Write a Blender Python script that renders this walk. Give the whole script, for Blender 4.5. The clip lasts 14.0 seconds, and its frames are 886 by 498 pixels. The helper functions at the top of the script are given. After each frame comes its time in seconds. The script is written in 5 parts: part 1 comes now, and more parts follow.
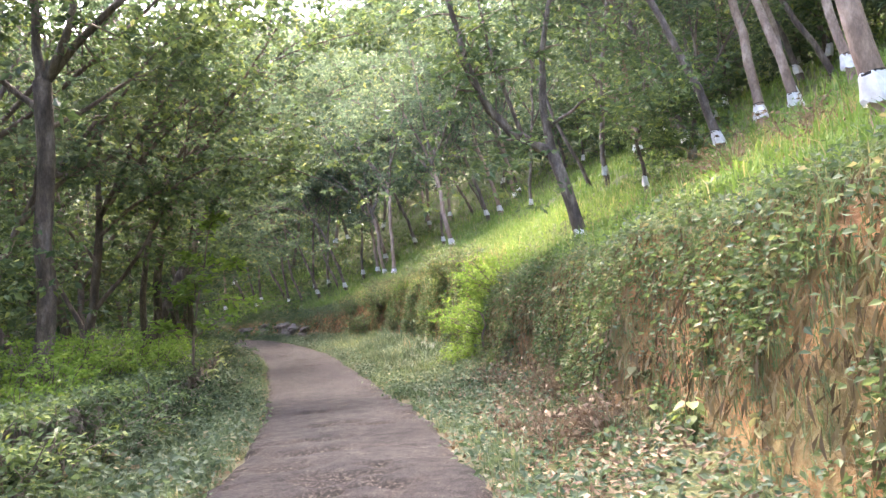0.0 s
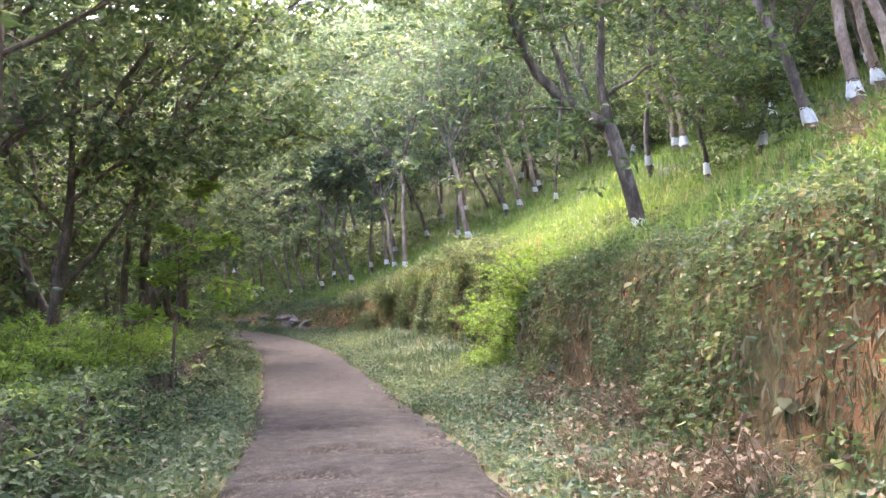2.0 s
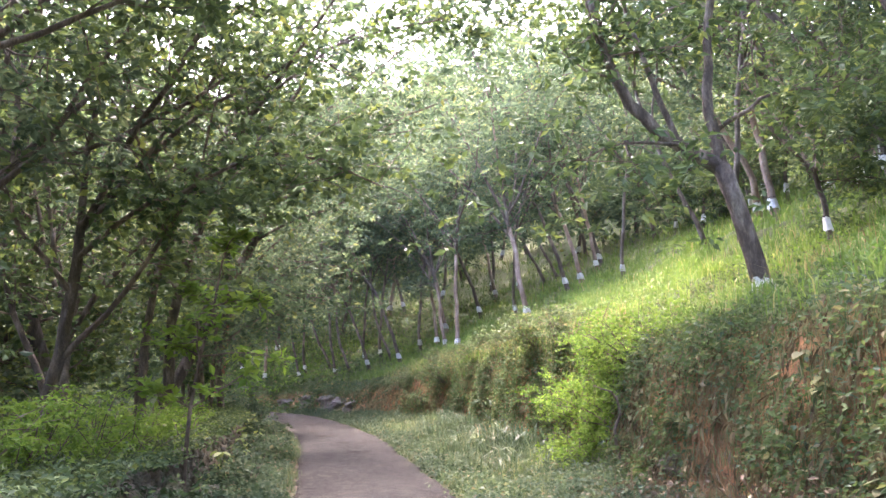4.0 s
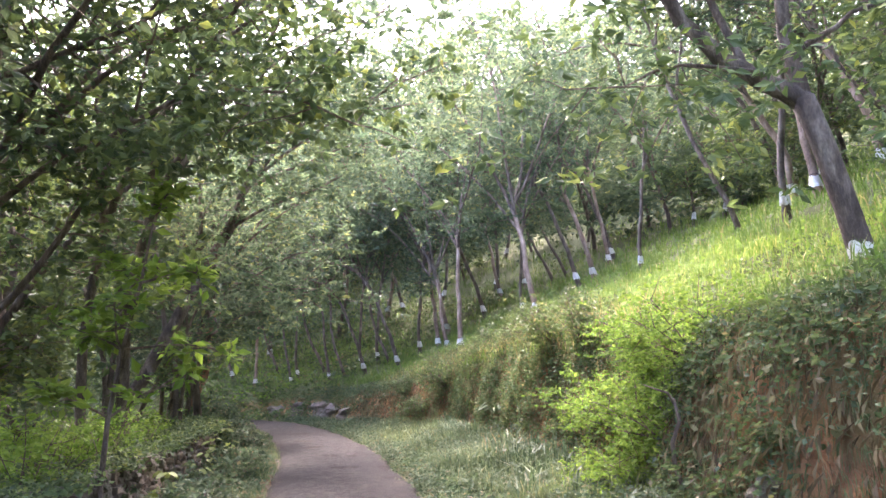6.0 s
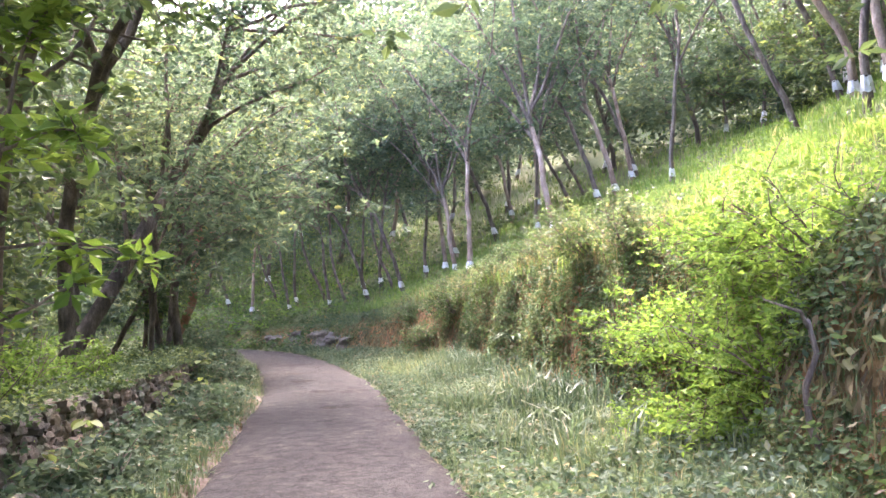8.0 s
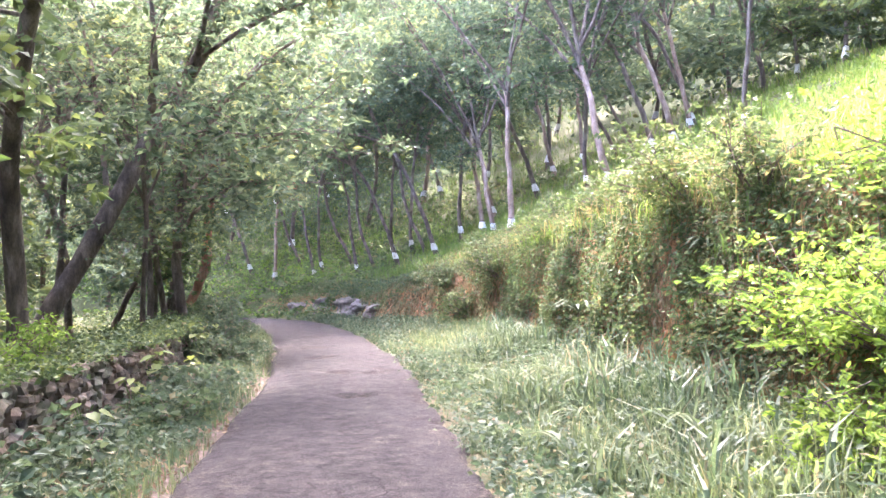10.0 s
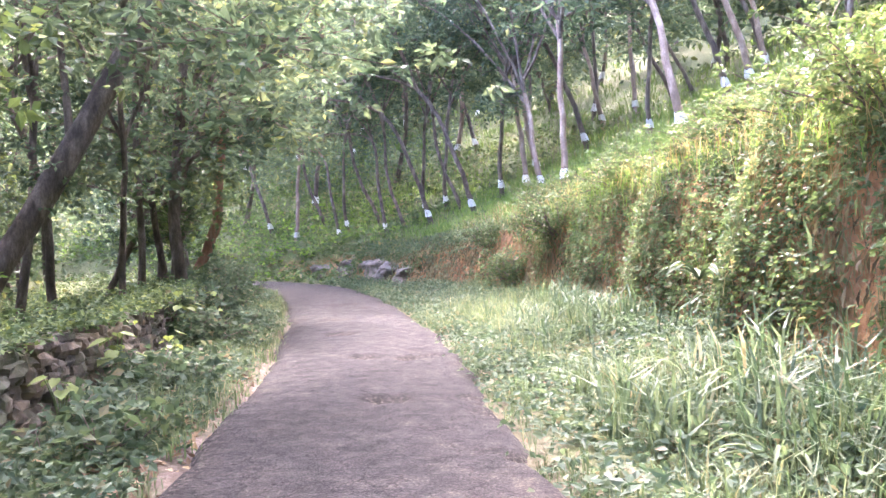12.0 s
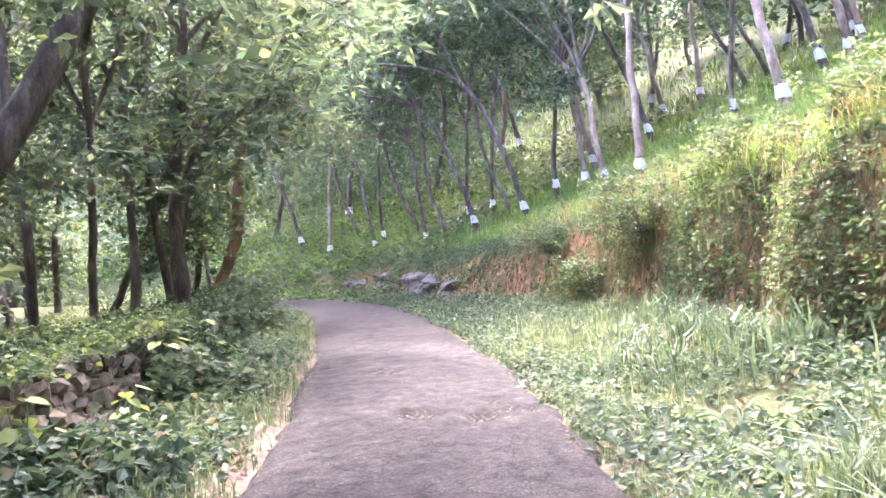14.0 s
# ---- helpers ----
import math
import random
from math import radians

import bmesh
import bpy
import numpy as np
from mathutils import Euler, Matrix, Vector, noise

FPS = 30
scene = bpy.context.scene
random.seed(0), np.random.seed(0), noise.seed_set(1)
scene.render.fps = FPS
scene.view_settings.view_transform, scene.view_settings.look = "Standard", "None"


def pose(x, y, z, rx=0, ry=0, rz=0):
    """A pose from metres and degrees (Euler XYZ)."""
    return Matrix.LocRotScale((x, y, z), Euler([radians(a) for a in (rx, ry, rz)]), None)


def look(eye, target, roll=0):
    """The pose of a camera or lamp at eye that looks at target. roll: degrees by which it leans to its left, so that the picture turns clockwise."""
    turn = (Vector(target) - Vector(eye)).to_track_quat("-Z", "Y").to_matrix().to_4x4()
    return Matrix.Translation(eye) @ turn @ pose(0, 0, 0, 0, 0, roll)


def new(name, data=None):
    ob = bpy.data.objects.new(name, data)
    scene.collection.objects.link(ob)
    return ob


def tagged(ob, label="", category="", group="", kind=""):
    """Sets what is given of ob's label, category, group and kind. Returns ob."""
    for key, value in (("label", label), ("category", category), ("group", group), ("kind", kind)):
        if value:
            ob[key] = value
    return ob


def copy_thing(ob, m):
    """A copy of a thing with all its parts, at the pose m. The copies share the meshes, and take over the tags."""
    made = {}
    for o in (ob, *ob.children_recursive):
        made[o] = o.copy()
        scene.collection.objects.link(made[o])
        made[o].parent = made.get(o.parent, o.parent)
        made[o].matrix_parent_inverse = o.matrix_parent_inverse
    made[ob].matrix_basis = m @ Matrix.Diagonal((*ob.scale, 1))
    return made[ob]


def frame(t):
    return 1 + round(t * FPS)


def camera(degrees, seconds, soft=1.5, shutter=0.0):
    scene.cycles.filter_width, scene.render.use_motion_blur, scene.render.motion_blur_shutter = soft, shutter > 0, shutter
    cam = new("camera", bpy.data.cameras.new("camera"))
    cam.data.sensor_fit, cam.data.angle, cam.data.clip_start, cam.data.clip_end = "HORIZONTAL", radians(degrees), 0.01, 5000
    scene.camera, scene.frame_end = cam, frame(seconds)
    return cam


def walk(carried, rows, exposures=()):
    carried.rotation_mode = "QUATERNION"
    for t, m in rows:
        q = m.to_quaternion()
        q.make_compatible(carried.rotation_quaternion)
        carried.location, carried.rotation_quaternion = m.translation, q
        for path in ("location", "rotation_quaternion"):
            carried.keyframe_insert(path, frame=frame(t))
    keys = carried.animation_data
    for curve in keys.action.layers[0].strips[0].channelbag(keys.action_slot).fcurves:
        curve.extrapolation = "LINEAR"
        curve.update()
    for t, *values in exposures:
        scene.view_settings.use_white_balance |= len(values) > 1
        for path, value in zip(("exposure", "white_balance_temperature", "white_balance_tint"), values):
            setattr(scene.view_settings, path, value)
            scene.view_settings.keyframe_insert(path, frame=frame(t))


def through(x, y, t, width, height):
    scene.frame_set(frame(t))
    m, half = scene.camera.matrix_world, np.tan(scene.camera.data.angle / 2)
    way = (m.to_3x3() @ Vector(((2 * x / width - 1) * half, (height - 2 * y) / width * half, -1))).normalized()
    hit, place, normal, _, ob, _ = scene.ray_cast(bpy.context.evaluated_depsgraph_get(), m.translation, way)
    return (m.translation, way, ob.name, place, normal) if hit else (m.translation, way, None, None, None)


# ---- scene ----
cam = camera(57.4, 14.0)
METRES, EYE, TILT, LEAN, TURN = 23.1, 1.5, 0.0, 0.0, 0.0
ROWS = [
    (0.0, 0.0, 0.0, 0.0, 0.2, 2.74, 4.11),
    (0.5, -0.0078, 0.0348, -0.0015, 0.28, 2.63, 3.69),
    (1.0, -0.0142, 0.0653, -0.0021, 0.75, 2.47, 3.07),
    (1.5, -0.0188, 0.0967, -0.0034, 0.75, 2.58, 2.47),
    (2.0, -0.0242, 0.1297, -0.0051, 0.4, 2.7, 1.65),
    (2.5, -0.0313, 0.1619, -0.0063, 0.95, 4.53, 0.81),
    (3.0, -0.0372, 0.1923, -0.0074, 2.56, 8.09, 1.01),
    (5.5, -0.0533, 0.3568, -0.0153, 3.86, 8.77, 1.05),
    (6.0, -0.0536, 0.3914, -0.016, 3.71, 9.0, 1.37),
    (6.5, -0.0555, 0.4268, -0.0172, 3.35, 9.37, 1.82),
    (7.0, -0.0581, 0.4656, -0.0187, 3.96, 8.21, 1.39),
    (7.5, -0.0598, 0.4985, -0.0206, 3.93, 5.59, 1.68),
    (8.0, -0.0648, 0.5355, -0.0219, 4.23, 4.11, 1.52),
    (10.5, -0.0927, 0.7205, -0.0263, 6.99, 1.59, 2.23),
    (11.0, -0.1018, 0.7614, -0.0276, 7.01, 0.97, 3.14),
    (11.5, -0.1125, 0.7975, -0.0287, 8.08, -0.71, 2.44),
    (12.0, -0.1218, 0.8342, -0.0297, 8.4, -0.8, 1.74),
    (12.5, -0.1327, 0.8736, -0.0298, 8.24, -0.36, 2.29),
    (13.0, -0.1416, 0.906, -0.0318, 8.45, -0.05, 3.43),
    (13.5, -0.1531, 0.9473, -0.0332, 9.48, 0.11, 3.59),
    (14.0, -0.1636, 0.9827, -0.0341, 10.96, 0.18, 3.36),
]
walk(cam, [(t, pose(0, 0, EYE, TILT, LEAN, TURN) @ pose(METRES * x, METRES * y, METRES * z, 90 + pitch, roll, yaw)) for t, x, y, z, yaw, pitch, roll in ROWS],
     [(0.0, 5.0, 6650, 22), (3.0, 5.05, 6500, 25), (6.5, 5.05, 6350, 28), (7.5, 5.0, 6450, 26), (8.0, 5.5, 6350, 28), (10.5, 6.0, 6100, 33), (14.0, 6.25, 6050, 33)])

# ---- world, sun, exposure ----
SUN_AZ, SUN_EL = -12.0, 52.0          # degrees right of +y, above the horizon
world = bpy.data.worlds.new("world")
scene.world = world
world.use_nodes = True
wn = world.node_tree
sky = wn.nodes.new("ShaderNodeTexSky")
sky.sky_type = 'NISHITA'
sky.sun_disc = False
sky.sun_elevation = radians(SUN_EL)
sky.sun_rotation = radians(SUN_AZ)
sky.air_density, sky.dust_density, sky.ozone_density = 1.0, 4.0, 1.0
wn.nodes["Background"].inputs[1].default_value = 0.15
wn.links.new(sky.outputs[0], wn.nodes["Background"].inputs[0])
sun = new("sun", bpy.data.lights.new("sun", 'SUN'))
sun.data.energy, sun.data.angle, sun.data.color = 0.6, radians(5.0), (1.0, 0.93, 0.82)
az, el = radians(SUN_AZ), radians(SUN_EL)
sun.matrix_world = look((math.sin(az) * math.cos(el), math.cos(az) * math.cos(el), math.sin(el)), (0, 0, 0))

# ---- materials ----


def material(name):
    m = bpy.data.materials.new(name)
    m.use_nodes = True
    return m, m.node_tree.nodes, m.node_tree.links, m.node_tree.nodes["Principled BSDF"]


def noise_node(n, l, scale, detail=5.0, rough=0.6, coords=None):
    t = n.new("ShaderNodeTexNoise")
    t.inputs["Scale"].default_value, t.inputs["Detail"].default_value, t.inputs["Roughness"].default_value = scale, detail, rough
    if coords:
        l.new(coords, t.inputs["Vector"])
    return t.outputs[0]


def ramp(n, l, fac, stops):
    r = n.new("ShaderNodeValToRGB")
    e = r.color_ramp.elements
    while len(e) < len(stops):
        e.new(0.5)
    for k, (p, c) in enumerate(stops):
        e[k].position, e[k].color = p, (*c, 1)
    l.new(fac, r.inputs[0])
    return r.outputs[0]


def mix(n, l, fac, a, b, mode='MIX'):
    m = n.new("ShaderNodeMix")
    m.data_type, m.blend_type = 'RGBA', mode
    if isinstance(fac, float):
        m.inputs[0].default_value = fac
    else:
        l.new(fac, m.inputs[0])
    l.new(a, m.inputs[6]), l.new(b, m.inputs[7])
    return m.outputs[2]


def bump(n, l, b, height, strength=0.5, dist=0.02):
    k = n.new("ShaderNodeBump")
    k.inputs["Strength"].default_value, k.inputs["Distance"].default_value = strength, dist
    l.new(height, k.inputs["Height"]), l.new(k.outputs[0], b.inputs["Normal"])


def world_coords(n):
    return n.new("ShaderNodeNewGeometry").outputs["Position"]


def leaf_material(name, stops, patch=0.35, through=0.45, rough=0.55, sheen=0.14):
    """Leaves: each one a tint of its own, tinted again in patches a metre or two across; light shines through them."""
    m, n, l, b = material(name)
    geo = n.new("ShaderNodeNewGeometry")
    tint = ramp(n, l, geo.outputs["Random Per Island"], stops)
    big = noise_node(n, l, patch, 3.0, 0.55, geo.outputs["Position"])
    shade = ramp(n, l, big, [(0.3, (0.62, 0.7, 0.62)), (0.5, (1, 1, 1)), (0.7, (1.22, 1.2, 0.98))])
    c = mix(n, l, 1.0, tint, shade, 'MULTIPLY')
    l.new(c, b.inputs["Base Color"])
    b.inputs["Roughness"].default_value = rough
    b.inputs["Specular IOR Level"].default_value = sheen
    tr = n.new("ShaderNodeBsdfTranslucent")
    yel = n.new("ShaderNodeRGB")
    yel.outputs[0].default_value = (1.12, 1.14, 0.8, 1)
    l.new(mix(n, l, 1.0, c, yel.outputs[0], 'MULTIPLY'), tr.inputs["Color"])
    ms = n.new("ShaderNodeMixShader")
    ms.inputs[0].default_value = through
    l.new(b.outputs[0], ms.inputs[1]), l.new(tr.outputs[0], ms.inputs[2])
    l.new(ms.outputs[0], n["Material Output"].inputs[0])
    return m


# several leaf greens carry extra red and blue, partly haze put into the colour
G1, G2 = (0.040, 0.062, 0.032), (0.070, 0.102, 0.046)
M_CROWN = leaf_material("rubber_leaves", [(0.0, (0.040, 0.062, 0.043)), (0.55, (0.070, 0.096, 0.066)), (0.9, (0.105, 0.132, 0.084)), (1.0, (0.165, 0.165, 0.072))], through=0.56)
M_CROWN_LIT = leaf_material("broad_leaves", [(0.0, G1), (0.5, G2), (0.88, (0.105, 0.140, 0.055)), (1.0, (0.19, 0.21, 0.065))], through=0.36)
M_HERB = leaf_material("herb_leaves", [(0.0, (0.036, 0.058, 0.036)), (0.6, (0.064, 0.092, 0.058)), (0.93, (0.098, 0.125, 0.080)), (1.0, (0.17, 0.135, 0.095))])
M_EDGE = leaf_material("edge_leaves", [(0.0, (0.046, 0.070, 0.030)), (0.55, (0.072, 0.102, 0.044)), (0.85, (0.105, 0.135, 0.060)), (1.0, (0.18, 0.145, 0.085))], patch=0.8)
M_DARK = leaf_material("dark_leaves", [(0.0, (0.022, 0.036, 0.018)), (1.0, (0.045, 0.068, 0.03))], through=0.25, rough=0.7)
M_BRIGHT = leaf_material("bright_leaves", [(0.0, (0.07, 0.125, 0.024)), (0.6, (0.115, 0.18, 0.034)), (1.0, (0.17, 0.235, 0.052))], through=0.55)
M_GRASS = leaf_material("grass_blades", [(0.0, (0.052, 0.076, 0.04)), (0.6, (0.082, 0.108, 0.058)), (0.9, (0.115, 0.14, 0.078)), (1.0, (0.19, 0.175, 0.105))], rough=0.55)
M_SLOPE = leaf_material("slope_grass", [(0.0, (0.07, 0.12, 0.03)), (0.6, (0.108, 0.165, 0.042)), (0.92, (0.16, 0.205, 0.065)), (1.0, (0.29, 0.25, 0.13))], rough=0.5)
M_DRY = leaf_material("dry_stalks", [(0.0, (0.12, 0.085, 0.045)), (0.5, (0.2, 0.15, 0.075)), (1.0, (0.3, 0.25, 0.13))], through=0.25, rough=0.7)
M_ROOT = leaf_material("dead_roots", [(0.0, (0.05, 0.034, 0.02)), (0.5, (0.09, 0.066, 0.036)), (1.0, (0.15, 0.12, 0.065))], through=0.1, rough=0.8)
M_LITTER = leaf_material("fallen_leaves", [(0.0, (0.06, 0.038, 0.024)), (0.6, (0.13, 0.088, 0.054)), (1.0, (0.25, 0.185, 0.12))], through=0.1, rough=0.7)


def ground_material():
    m, n, l, b = material("laterite_and_grass_ground")
    geo = n.new("ShaderNodeNewGeometry")
    p = geo.outputs["Position"]
    soil = ramp(n, l, noise_node(n, l, 1.6, 8.0, 0.65, p), [(0.25, (0.085, 0.046, 0.026)), (0.43, (0.19, 0.096, 0.047)), (0.58, (0.31, 0.155, 0.07)), (0.75, (0.23, 0.17, 0.09))])
    moss = ramp(n, l, noise_node(n, l, 7.0, 6.0, 0.7, p), [(0.3, (0.045, 0.05, 0.022)), (0.55, (0.075, 0.085, 0.032)), (0.75, (0.11, 0.10, 0.05))])
    sep = n.new("ShaderNodeSeparateXYZ")
    l.new(geo.outputs["Normal"], sep.inputs[0])
    steep = ramp(n, l, sep.outputs[2], [(0.45, (0, 0, 0)), (0.8, (1, 1, 1))])
    patch = ramp(n, l, noise_node(n, l, 0.9, 5.0, 0.6, p), [(0.42, (0, 0, 0)), (0.62, (0.75, 0.75, 0.75))])
    f = mix(n, l, 1.0, steep, patch, 'LIGHTEN')
    c = mix(n, l, f, soil, moss)
    sand = ramp(n, l, noise_node(n, l, 14.0, 7.0, 0.7, p), [(0.3, (0.06, 0.043, 0.032)), (0.52, (0.115, 0.086, 0.066)), (0.7, (0.2, 0.155, 0.125))])
    att = n.new("ShaderNodeAttribute")
    att.attribute_name = "shoulder"
    l.new(mix(n, l, att.outputs["Fac"], c, sand), b.inputs["Base Color"])
    b.inputs["Roughness"].default_value = 0.95
    b.inputs["Specular IOR Level"].default_value = 0.15
    bump(n, l, b, noise_node(n, l, 9.0, 9.0, 0.7, p), 0.9, 0.08)
    return m


def asphalt_material():
    m, n, l, b = material("worn_asphalt")
    p = world_coords(n)
    grain = noise_node(n, l, 55.0, 4.0, 0.75, p)
    base = ramp(n, l, grain, [(0.32, (0.010, 0.0095, 0.009)), (0.5, (0.030, 0.027, 0.0255)), (0.68, (0.085, 0.076, 0.07))])
    mid = ramp(n, l, noise_node(n, l, 4.0, 8.0, 0.78, p), [(0.33, (0.36, 0.35, 0.345)), (0.5, (0.92, 0.92, 0.92)), (0.66, (1.75, 1.64, 1.52))])
    dust = ramp(n, l, noise_node(n, l, 0.5, 5.0, 0.6, p), [(0.35, (0.75, 0.74, 0.74)), (0.55, (1, 1, 1)), (0.72, (1.25, 1.2, 1.12))])
    c = mix(n, l, 1.0, mix(n, l, 1.0, base, mid, 'MULTIPLY'), dust, 'MULTIPLY')
    crack = n.new("ShaderNodeTexVoronoi")
    crack.feature = 'DISTANCE_TO_EDGE'
    crack.inputs["Scale"].default_value = 2.6
    warp = n.new("ShaderNodeVectorMath")
    warp.operation = 'MULTIPLY_ADD'
    wn_ = n.new("ShaderNodeTexNoise")
    wn_.inputs["Scale"].default_value, wn_.inputs["Detail"].default_value = 3.0, 5.0
    l.new(p, wn_.inputs["Vector"]), l.new(wn_.outputs["Color"], warp.inputs[0])
    warp.inputs[1].default_value = (0.5, 0.5, 0.5)
    l.new(p, warp.inputs[2]), l.new(warp.outputs[0], crack.inputs["Vector"])
    line = ramp(n, l, crack.outputs["Distance"], [(0.0, (0.35, 0.33, 0.31)), (0.03, (1, 1, 1))])
    c = mix(n, l, 1.0, c, line, 'MULTIPLY')
    att = n.new("ShaderNodeAttribute")
    att.attribute_name = "wear"
    dirt = ramp(n, l, noise_node(n, l, 22.0, 6.0, 0.75, p), [(0.4, (0.007, 0.006, 0.005)), (0.52, (0.026, 0.02, 0.016)), (0.64, (0.15, 0.125, 0.1))])
    l.new(mix(n, l, att.outputs["Fac"], c, dirt), b.inputs["Base Color"])
    b.inputs["Roughness"].default_value = 0.9
    b.inputs["Specular IOR Level"].default_value = 0.15
    tall = n.new("ShaderNodeMath")
    tall.operation = 'ADD'
    l.new(grain, tall.inputs[0]), l.new(noise_node(n, l, 9.0, 6.0, 0.7, p), tall.inputs[1])
    bump(n, l, b, tall.outputs[0], 1.0, 0.045)
    return m


def bark_material(name, dark, mid, pale, scale=5.0):
    m, n, l, b = material(name)
    tc = n.new("ShaderNodeTexCoord").outputs["Object"]
    mp = n.new("ShaderNodeMapping")
    mp.inputs["Scale"].default_value = (1, 1, 0.35)
    l.new(tc, mp.inputs[0])
    big = noise_node(n, l, scale, 6.0, 0.65, mp.outputs[0])
    c = ramp(n, l, big, [(0.3, dark), (0.5, mid), (0.68, pale)])
    fine = noise_node(n, l, scale * 9, 5.0, 0.7, mp.outputs[0])
    c2 = ramp(n, l, fine, [(0.3, (0.6, 0.6, 0.6)), (0.7, (1.25, 1.22, 1.2))])
    l.new(mix(n, l, 1.0, c, c2, 'MULTIPLY'), b.inputs["Base Color"])
    b.inputs["Roughness"].default_value = 0.9
    b.inputs["Specular IOR Level"].default_value = 0.2
    bump(n, l, b, fine, 0.8, 0.03)
    return m


M_BARK = bark_material("dark_bark", (0.032, 0.026, 0.021), (0.085, 0.066, 0.053), (0.19, 0.16, 0.13))
M_BARK_PALE = bark_material("pale_rubber_bark", (0.09, 0.06, 0.045), (0.19, 0.135, 0.10), (0.32, 0.25, 0.2), 3.0)
M_BARK_RED = bark_material("reddish_bark", (0.10, 0.045, 0.03), (0.24, 0.12, 0.08), (0.36, 0.24, 0.18), 3.0)


def stone_material(name, dark, mid, pale, moss_cover):
    m, n, l, b = material(name)
    p = world_coords(n)
    rnd = n.new("ShaderNodeObjectInfo").outputs["Random"]
    c = ramp(n, l, noise_node(n, l, 4.0, 8.0, 0.65, p), [(0.3, dark), (0.52, mid), (0.75, pale)])
    v = ramp(n, l, rnd, [(0.0, (0.65, 0.65, 0.68)), (1.0, (1.25, 1.15, 1.05))])
    c = mix(n, l, 1.0, c, v, 'MULTIPLY')
    moss = ramp(n, l, noise_node(n, l, 30.0, 5.0, 0.7, p), [(0.3, (0.022, 0.032, 0.012)), (0.7, (0.06, 0.075, 0.03))])
    f = ramp(n, l, noise_node(n, l, 2.2, 6.0, 0.65, p), [(0.47, (0, 0, 0)), (0.6, (moss_cover,) * 3)])
    l.new(mix(n, l, f, c, moss), b.inputs["Base Color"])
    b.inputs["Roughness"].default_value = 0.92
    bump(n, l, b, noise_node(n, l, 25.0, 6.0, 0.7, p), 0.8, 0.03)
    return m


M_STONE = stone_material("mossy_stone", (0.03, 0.024, 0.016), (0.088, 0.068, 0.046), (0.17, 0.135, 0.095), 0.6)
M_ROCK = stone_material("grey_rock", (0.05, 0.04, 0.034), (0.11, 0.088, 0.076), (0.2, 0.165, 0.14), 0.3)


def plastic_material():
    m, n, l, b = material("white_polythene")
    p = world_coords(n)
    l.new(ramp(n, l, noise_node(n, l, 9.0, 4.0, 0.6, p), [(0.3, (0.34, 0.32, 0.30)), (0.6, (0.60, 0.59, 0.57))]), b.inputs["Base Color"])
    b.inputs["Roughness"].default_value = 0.4
    tr = n.new("ShaderNodeBsdfTranslucent")
    tr.inputs["Color"].default_value = (0.7, 0.69, 0.66, 1)
    ms = n.new("ShaderNodeMixShader")
    ms.inputs[0].default_value = 0.35
    l.new(b.outputs[0], ms.inputs[1]), l.new(tr.outputs[0], ms.inputs[2])
    l.new(ms.outputs[0], n["Material Output"].inputs[0])
    return m


M_PLASTIC = plastic_material()
M_TAR = bark_material("black_tar", (0.008, 0.007, 0.006), (0.015, 0.013, 0.012), (0.03, 0.027, 0.024), 8.0)
M_GROUND, M_ASPHALT = ground_material(), asphalt_material()

# ---- meshes from arrays ----


def raw_mesh(name, verts, tris, mat, smooth=False):
    me = bpy.data.meshes.new(name)
    nv, nf = len(verts), len(tris)
    me.vertices.add(nv)
    me.vertices.foreach_set("co", np.asarray(verts, dtype=np.float32).ravel())
    me.loops.add(nf * 3)
    me.loops.foreach_set("vertex_index", np.asarray(tris, dtype=np.int32).ravel())
    me.polygons.add(nf)
    me.polygons.foreach_set("loop_start", np.arange(0, nf * 3, 3, dtype=np.int32))
    me.polygons.foreach_set("use_smooth", np.full(nf, smooth))
    me.update(calc_edges=True)
    me.materials.append(mat)
    return me


def part(name, me, parent=None, label=""):
    ob = new(name, me)
    ob.parent = parent
    return tagged(ob, label)


class Soup:
    """Collects pieces of one mesh."""

    def __init__(self):
        self.v, self.f, self.n = [], [], 0

    def add(self, v, f):
        self.v.append(np.asarray(v, float)), self.f.append(np.asarray(f, int) + self.n)
        self.n += len(v)

    def mesh(self, name, mat, smooth=False):
        return raw_mesh(name, np.concatenate(self.v), np.concatenate(self.f), mat, smooth)


def unit(a):
    return a / np.maximum(np.linalg.norm(a, axis=-1, keepdims=True), 1e-9)


def leaves(rng, p, length, width, out=None, up=0.5, droop=0.25):
    """Folded leaf blades rooted at points p: two triangles on either side of the midrib. out: the ways they lean."""
    k = len(p)
    a = rng.normal(size=(k, 3)) * (1, 1, 0.45)
    if out is not None:
        a = a * 0.75 + out
    a = unit(a - (0, 0, droop))
    nn = unit(rng.normal(size=(k, 3)) * (0.6, 0.6, 0.6) + (0, 0, up))
    side = unit(np.cross(a, nn))
    nn = np.cross(side, a)
    L = (length * rng.uniform(0.6, 1.25, k))[:, None]
    W = L * width * 0.5
    v = np.stack([p, p + a * L * 0.42 + side * W + nn * W * 0.35, p + a * L, p + a * L * 0.42 - side * W + nn * W * 0.35], 1).reshape(-1, 3)
    b = np.arange(k)[:, None] * 4
    f = np.concatenate([b + (0, 1, 2), b + (0, 2, 3)], 1).reshape(-1, 3)
    return v, f


